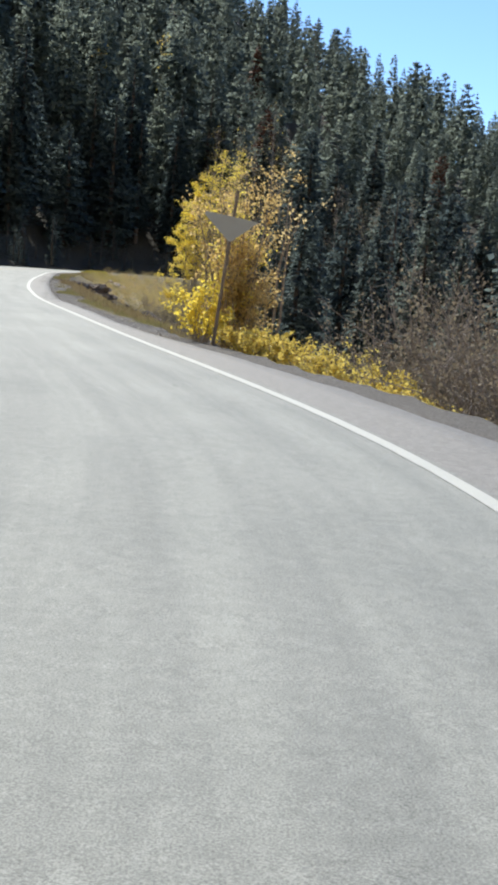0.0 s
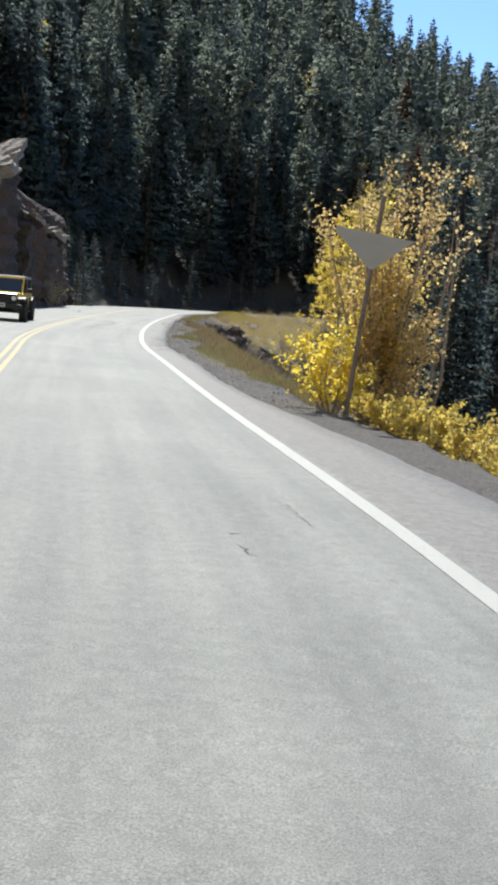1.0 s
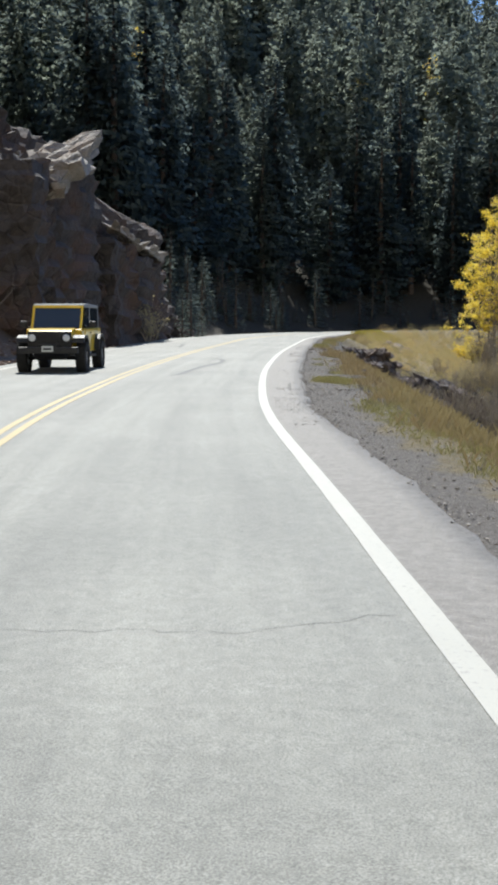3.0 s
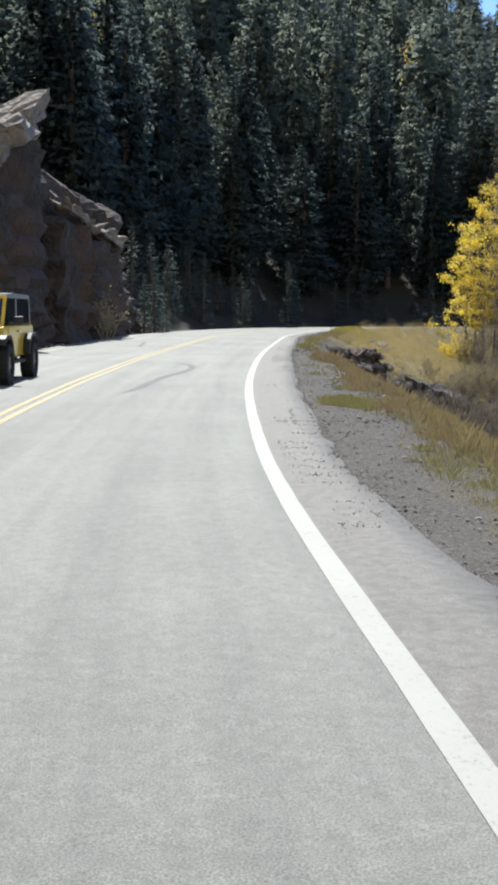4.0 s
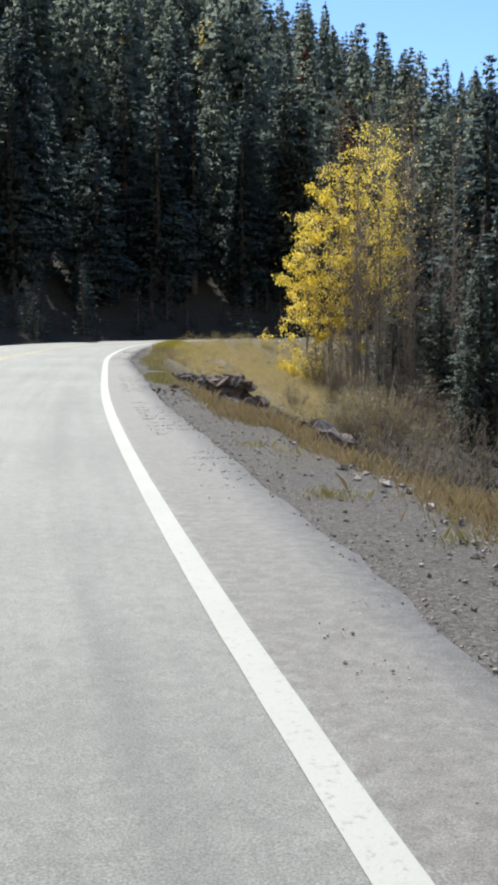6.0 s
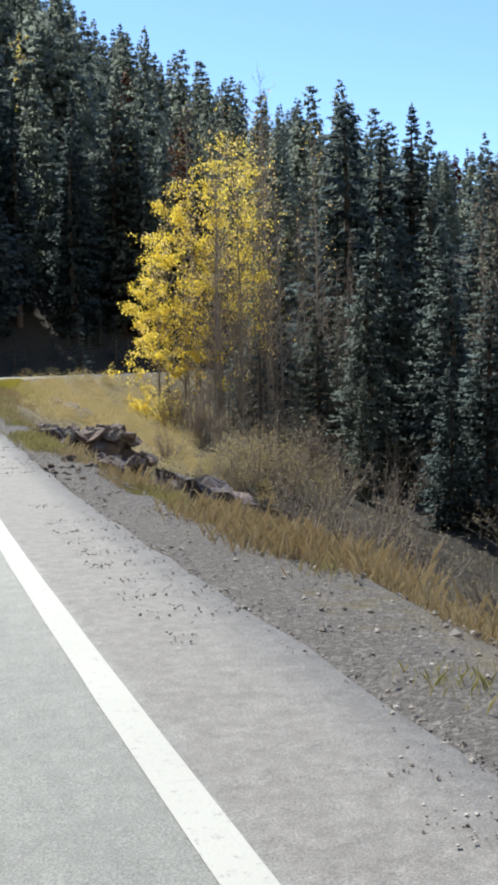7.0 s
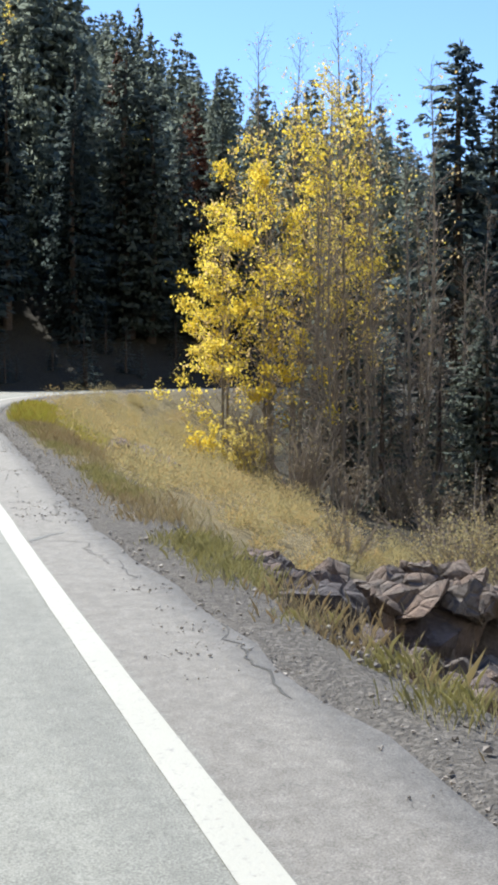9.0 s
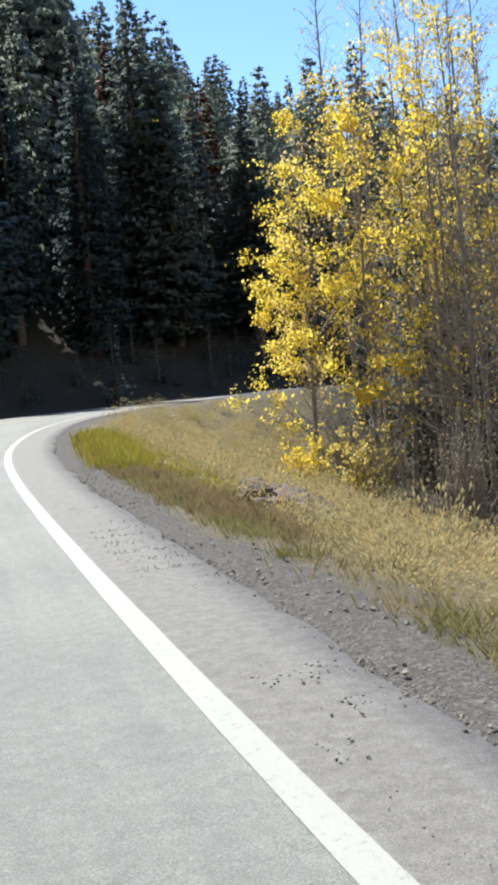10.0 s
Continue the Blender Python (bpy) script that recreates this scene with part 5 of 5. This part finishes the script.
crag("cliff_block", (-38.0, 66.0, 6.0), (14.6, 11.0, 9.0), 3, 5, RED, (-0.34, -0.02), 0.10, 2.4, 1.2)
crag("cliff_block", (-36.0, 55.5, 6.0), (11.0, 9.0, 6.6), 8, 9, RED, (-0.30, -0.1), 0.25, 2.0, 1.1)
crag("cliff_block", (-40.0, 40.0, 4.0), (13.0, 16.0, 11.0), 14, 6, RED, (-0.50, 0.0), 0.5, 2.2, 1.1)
def ledge(corner, size, turn, seed, label, tilt_x, tilt_y):
    """A tilted slab lying on the cliff, its pale colour standing in for sunlight."""
    ob = crag("cliff_ledge", corner, size, turn, seed, label, (0.0, 0.0), 0.0, 1.1, 0.22)
    ob.matrix_basis = Matrix.Translation(corner) @ Euler((radians(tilt_x), radians(tilt_y), radians(turn))).to_matrix().to_4x4()
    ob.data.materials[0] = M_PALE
    return ob


ledge((-23.9, 69.0, 8.7), (3.6, 4.4, 0.9), 4, 7, "flat tilted ledge on top of the red-brown cliff, painted pale as sunlit", 26, -9)
ledge((-21.9, 67.6, 8.1), (1.3, 2.0, 0.7), 10, 17, "small broken ledge below the cliff top, painted pale as sunlit", 22, -12)
ledge((-21.7, 75.2, 7.85), (0.9, 8.8, 0.35), 2, 27, "narrow ledge slanting down the cliff, painted pale as sunlit", -6, 4)
ledge((-25.6, 70.0, 10.6), (1.6, 2.4, 0.6), 14, 37, "small broken ledge on the upper cliff, painted pale as sunlit", 20, 12)
ledge((-27.4, 66.6, 12.4), (1.8, 2.4, 0.6), -12, 47, "small broken ledge on the upper cliff, painted pale as sunlit", 22, 16)
# Loose rocks whose pale colour paints sunlit spots on the cliff.
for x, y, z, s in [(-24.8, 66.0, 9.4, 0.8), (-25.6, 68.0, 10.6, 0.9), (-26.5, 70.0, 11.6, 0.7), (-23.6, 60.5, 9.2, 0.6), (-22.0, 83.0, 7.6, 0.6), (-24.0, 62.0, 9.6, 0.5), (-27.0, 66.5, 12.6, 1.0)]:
    ob = put_rock(x, y, s, PALE[RND.randint(3)], "loose rock on the cliff ledges, painted pale as sunlit", 0.0, "pale_rock", "fallen rocks", wide=1.5)
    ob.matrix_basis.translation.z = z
for k in range(22):
    i = along_road(50 + 52 * RND.rand())
    p = WAY[i] + LEFT[i] * (EDGE_L + 1.0 + 1.3 * RND.rand())
    put_rock(p[0], p[1], 0.15 + 0.25 * RND.rand(), ROCKS[RND.randint(7)], "fallen rock at the foot of the cliff", 0.3, group="fallen rocks")
for x, y, tall_h in [(-22.4, 92.0, 3.6), (-21.6, 94.0, 2.2), (-23.0, 96.5, 4.2), (-20.9, 90.4, 1.4)]:
    put_spruce(x, y, tall_h, 6)
put_tree(make_shrub("brown_shrub", 170, 2.2, 2.4, 18, 900, M_SAGE, "dry tan shrub at the foot of the cliff", 0.07), -20.6, 79.5)
put_tree(make_shrub("brown_shrub", 171, 2.6, 1.8, 12, 160, M_BROWN_LEAF, "leafless shrub on the scree slope", 0.06), -21.2, 60.0)


# ---- road sign ----
def build_sign():
    sign = thing("road_sign", "grey back of a triangular road sign on a leaning post", "road sign")
    post = Soup()
    post.tube([np.array([0, 0, -0.3]), np.array([0.17, 0.02, 1.7]), np.array([0.33, 0.03, 3.35])], [0.042, 0.038, 0.035], 6)
    post.mesh("post", M_POST, sign)
    bm = bmesh.new()
    pts = [(-0.58, 2.86), (0.60, 2.70), (0.50, 2.64), (0.0, 2.25), (-0.06, 2.25), (-0.62, 2.80)]
    a = [bm.verts.new((x + 0.25, -0.045, z)) for x, z in pts]
    b = [bm.verts.new((x + 0.25, -0.052, z)) for x, z in pts]
    bm.faces.new(a), bm.faces.new(b[::-1])
    for i in range(len(pts)):
        bm.faces.new((a[i], b[i], b[(i + 1) % len(pts)], a[(i + 1) % len(pts)]))
    part("panel", bm, M_STEEL, sign, "plain grey metal back of a triangular panel")
    for z in (2.45, 2.72):
        part("bolt", box(0.25, -0.06, z, 0.025, 0.02, 0.025, 0.004), M_STEEL, sign)
    sign.matrix_basis = pose(-0.1, 24.3, ground_z(-0.1, 24.3), 0, 0, 4)


build_sign()


# ---- vehicles ----
def wheel(car, x, y, r, width, rim_mat):
    t = part("wheel", disc(r, width, (0, 0, 0), 36, r * 0.56, 0.045), M_TYRE, car, "chunky off-road tyre on a dark rim", True)
    t.location = (x, y, r)
    rim = part("rim", disc(r * 0.57, width * 0.7, (0, 0, 0), 24, r * 0.12, 0.03), rim_mat, t)
    spokes = bmesh.new()
    for k in range(7):
        add_box(spokes, 0.0, 0, r * 0.3, width * 0.78, r * 0.13, r * 0.5, 0.0, Matrix.Rotation(2 * math.pi * k / 7, 4, "X"))
    part("spokes", spokes, rim_mat, t)
    tread = bmesh.new()
    for k in range(30):
        for sx in (-1, 1):
            add_box(tread, sx * width * 0.27, 0, r, width * 0.42, 0.055, 0.03, 0.0, Matrix.Rotation(2 * math.pi * (k + 0.25 * sx) / 30, 4, "X"))
    part("tread", tread, M_TYRE, t)


def build_offroader(x, y, turn, body, hood, label, length=4.2, width=1.60, tall=1.82, r=0.40, grille_mat=None, roof=None):
    """An off-road car that faces -y in its own space; the front axle lies 0.55 m behind the bumper."""
    car = thing("off_road_car", label, "car", "cars on the road")
    h = width / 2
    part("tub", prism([(0.95, 0.52), (length - 0.15, 0.52), (length - 0.05, 1.08), (length - 0.08, 1.16), (1.2, 1.16), (0.95, 1.14)], -h * 0.93, h * 0.93, 0.025), body, car)
    part("hood", prism([(0.34, 0.86), (1.25, 0.86), (1.25, 1.17), (0.95, 1.17), (0.42, 1.12), (0.34, 1.08)], -h * 0.72, h * 0.72, 0.03), hood, car, "sunlit flat bonnet")
    part("grille", box(0, 0.33, 0.86, width * 0.72, 0.06, 0.46, 0.02), grille_mat or body, car, "upright grille with seven slots")
    for k in range(7):
        part("grille_slot", box((k - 3) * 0.085, 0.295, 0.88, 0.045, 0.02, 0.30, 0.006), M_BLACK, car)
    for s in (-1, 1):
        lamp = part("headlight", disc(0.095, 0.05, (0, 0, 0), 24, 0.0, 0.012), M_LAMP, car)
        lamp.matrix_basis = pose(s * 0.45, 0.285, 0.92, 0, 0, 90)
        ring = part("bezel", disc(0.108, 0.03, (0, 0, 0), 24, 0.093, 0.004), M_BLACK, lamp)
        part("turn_signal", box(s * 0.70, 0.52, 0.93, 0.16, 0.05, 0.06, 0.012), M_LAMP, car)
        # Fenders over the front wheels.
        part("front_fender", prism([(0.36, 0.80), (0.42, 0.92), (0.62, 0.99), (1.0, 0.99), (1.22, 0.84), (1.34, 0.55), (1.28, 0.52), (1.12, 0.82), (0.95, 0.92), (0.64, 0.92), (0.46, 0.84), (0.42, 0.78)], s * h * 0.70, s * h * 1.12, 0.012), M_BLACK, car)
        part("rear_fender", prism([(length - 1.32, 0.55), (length - 1.18, 0.86), (length - 0.95, 0.99), (length - 0.5, 0.99), (length - 0.25, 0.84), (length - 0.15, 0.6), (length - 0.22, 0.6), (length - 0.32, 0.82), (length - 0.53, 0.92), (length - 0.92, 0.92), (length - 1.1, 0.82), (length - 1.25, 0.55)], s * h * 0.90, s * h * 1.12, 0.012), M_BLACK, car)
        part("door", prism([(1.45, 0.56), (2.45, 0.56), (2.45, 1.15), (1.40, 1.15), (1.36, 0.9)], s * h * 0.925, s * h * 0.95, 0.008), body, car)
        part("door_handle", box(s * h * 0.965, 2.3, 1.05, 0.03, 0.14, 0.03, 0.006), M_BLACK, car)
        part("side_window", prism([(1.62, 1.19), (2.42, 1.19), (2.42, tall - 0.10), (1.78, tall - 0.10)], s * h * 0.855, s * h * 0.865), M_GLASS, car)
        part("rear_side_window", prism([(2.55, 1.19), (length - 0.25, 1.19), (length - 0.32, tall - 0.10), (2.55, tall - 0.10)], s * h * 0.855, s * h * 0.865), M_GLASS, car)
        part("windscreen_pillar", prism([(1.22, 1.15), (1.32, 1.15), (1.66, tall - 0.05), (1.58, tall - 0.05)], s * h * 0.78, s * h * 0.86, 0.01), body, car)
        mirror = part("mirror", box(s * (h + 0.14), 1.52, 1.27, 0.19, 0.09, 0.17, 0.03), M_BLACK, car)
        part("mirror_arm", box(s * h * 0.99, 1.55, 1.2, 0.16, 0.04, 0.04, 0.008), M_BLACK, mirror)
        part("step", box(s * h * 0.98, 2.0, 0.42, 0.12, 1.4, 0.06, 0.015), M_BLACK, car)
        for wy in (0.82, length - 0.74):
            wheel(car, s * (h - 0.02), wy, r, 0.27, M_RIM)
    part("windscreen", prism([(1.26, 1.19), (1.275, 1.19), (1.605, tall - 0.10), (1.59, tall - 0.10)], -h * 0.79, h * 0.79), M_GLASS, car, "dark windscreen")
    part("windscreen_header", prism([(1.56, tall - 0.11), (1.68, tall - 0.11), (1.68, tall - 0.04), (1.59, tall - 0.04)], -h * 0.86, h * 0.86, 0.008), body, car)
    for s in (-1, 1):
        part("wiper", prism([(1.28, 1.20), (1.30, 1.20), (1.37, 1.29), (1.355, 1.29)], s * 0.08, s * 0.48), M_BLACK, car)
    part("roof", prism([(1.60, tall - 0.09), (length - 0.18, tall - 0.09), (length - 0.24, tall - 0.01), (2.3, tall + 0.015), (1.68, tall)], -h * 0.87, h * 0.87, 0.02), roof or body, car, "hard top")
    part("roof_side", prism([(2.43, 1.15), (2.55, 1.15), (2.55, tall - 0.06), (2.43, tall - 0.06)], -h * 0.87, -h * 0.83), roof or body, car)
    part("roof_side", prism([(2.43, 1.15), (2.55, 1.15), (2.55, tall - 0.06), (2.43, tall - 0.06)], h * 0.83, h * 0.87), roof or body, car)
    part("tailgate", prism([(length - 0.12, 1.14), (length - 0.05, 1.14), (length - 0.18, tall - 0.07), (length - 0.26, tall - 0.07)], -h * 0.86, h * 0.86), roof or body, car)
    part("front_bumper", box(0, 0.12, 0.60, width * 0.98, 0.20, 0.17, 0.03), M_BLACK, car)
    part("skid_plate", prism([(0.10, 0.52), (0.55, 0.36), (0.60, 0.40), (0.2, 0.56)], -0.4, 0.4, 0.01), M_BLACK, car)
    part("number_plate", box(0, 0.012, 0.64, 0.30, 0.012, 0.15, 0.004), M_PLATE, car)
    part("plate_bar", box(0, 0.004, 0.64, 0.22, 0.004, 0.05), M_BLACK, car)
    part("winch_mount", box(0, 0.16, 0.72, 0.5, 0.16, 0.10, 0.02), M_BLACK, car)
    part("front_axle", disc(0.05, width * 0.9, (0, 0.82, 0.38), 12, 0.0), M_BLACK, car)
    part("rear_axle", disc(0.05, width * 0.9, (0, length - 0.74, 0.38), 12, 0.0), M_BLACK, car)
    part("chassis", box(0, length / 2, 0.47, 0.9, length - 0.8, 0.14, 0.02), M_BLACK, car)
    d, i = road_place(x, y)
    car.matrix_basis = pose(x, y, float(ZR[i][0]), 1.5, 0, turn)
    return car


YELLOW_PAINT = paint_mat("yellow_car_paint", (0.78, 0.52, 0.03), 0.3, 0.0, 0.6)
WHITE_PAINT = paint_mat("silver_car_paint", (0.62, 0.63, 0.64), 0.28, 0.15, 0.6, 0.12)
GREY_ROOF = paint_mat("grey_hard_top", (0.30, 0.31, 0.32), 0.4)
build_offroader(-14.25, 50.2, 11, YELLOW_PAINT, YELLOW_PAINT, "yellow off-road car with a black grille driving on the road", grille_mat=M_BLACK, roof=GREY_ROOF)
build_offroader(-9.65, 31.0, 15, WHITE_PAINT, WHITE_PAINT, "silver-white off-road car with a seven-slot grille on the road", 4.4, 1.70, 1.84, 0.41)


def build_motorhome(x, y, turn):
    rv = thing("motorhome", "cream motorhome with dark windows on the far road", "motorhome")
    cream, band = paint_mat("cream_siding", (0.68, 0.66, 0.60), 0.45), paint_mat("tan_band", (0.40, 0.34, 0.27), 0.5)
    part("body", prism([(0, 0.55), (7.2, 0.55), (7.2, 2.95), (0.5, 2.95), (0.1, 2.7), (0, 1.6)], -1.2, 1.2, 0.06), cream, rv)
    part("stripe", box(1.203, 3.8, 1.15, 0.01, 6.4, 0.22), band, rv)
    part("stripe", box(-1.203, 3.8, 1.15, 0.01, 6.4, 0.22), band, rv)
    part("windscreen", box(0, 0.02, 2.0, 1.9, 0.06, 0.75, 0.02), M_GLASS, rv)
    for s in (-1, 1):
        for wy, wl in ((1.0, 1.1), (3.4, 0.9), (5.6, 1.0)):
            part("side_window", box(s * 1.2, wy, 2.05, 0.03, wl, 0.6, 0.012), M_GLASS, rv)
        for wy in (1.3, 5.6):
            t = part("wheel", disc(0.4, 0.26, (0, 0, 0), 28, 0.2, 0.04), M_TYRE, rv, "", True)
            t.location = (s * 1.05, wy, 0.4)
            part("rim", disc(0.21, 0.2, (0, 0, 0), 20, 0.0, 0.02), M_RIM, t)
    part("roof_vent", box(0.2, 2.6, 3.03, 0.7, 0.8, 0.2, 0.05), cream, rv)
    part("roof_vent", box(-0.1, 5.0, 3.02, 0.5, 0.5, 0.16, 0.04), cream, rv)
    part("bumper", box(0, -0.04, 0.6, 2.2, 0.14, 0.2, 0.03), band, rv)
    part("underframe", box(0, 3.6, 0.48, 1.9, 6.2, 0.2), M_BLACK, rv)
    d, k = road_place(x, y)
    rv.matrix_basis = pose(x, y, float(ZR[k][0]), 0, 0, turn)


build_motorhome(19.0, 150.6, -88)
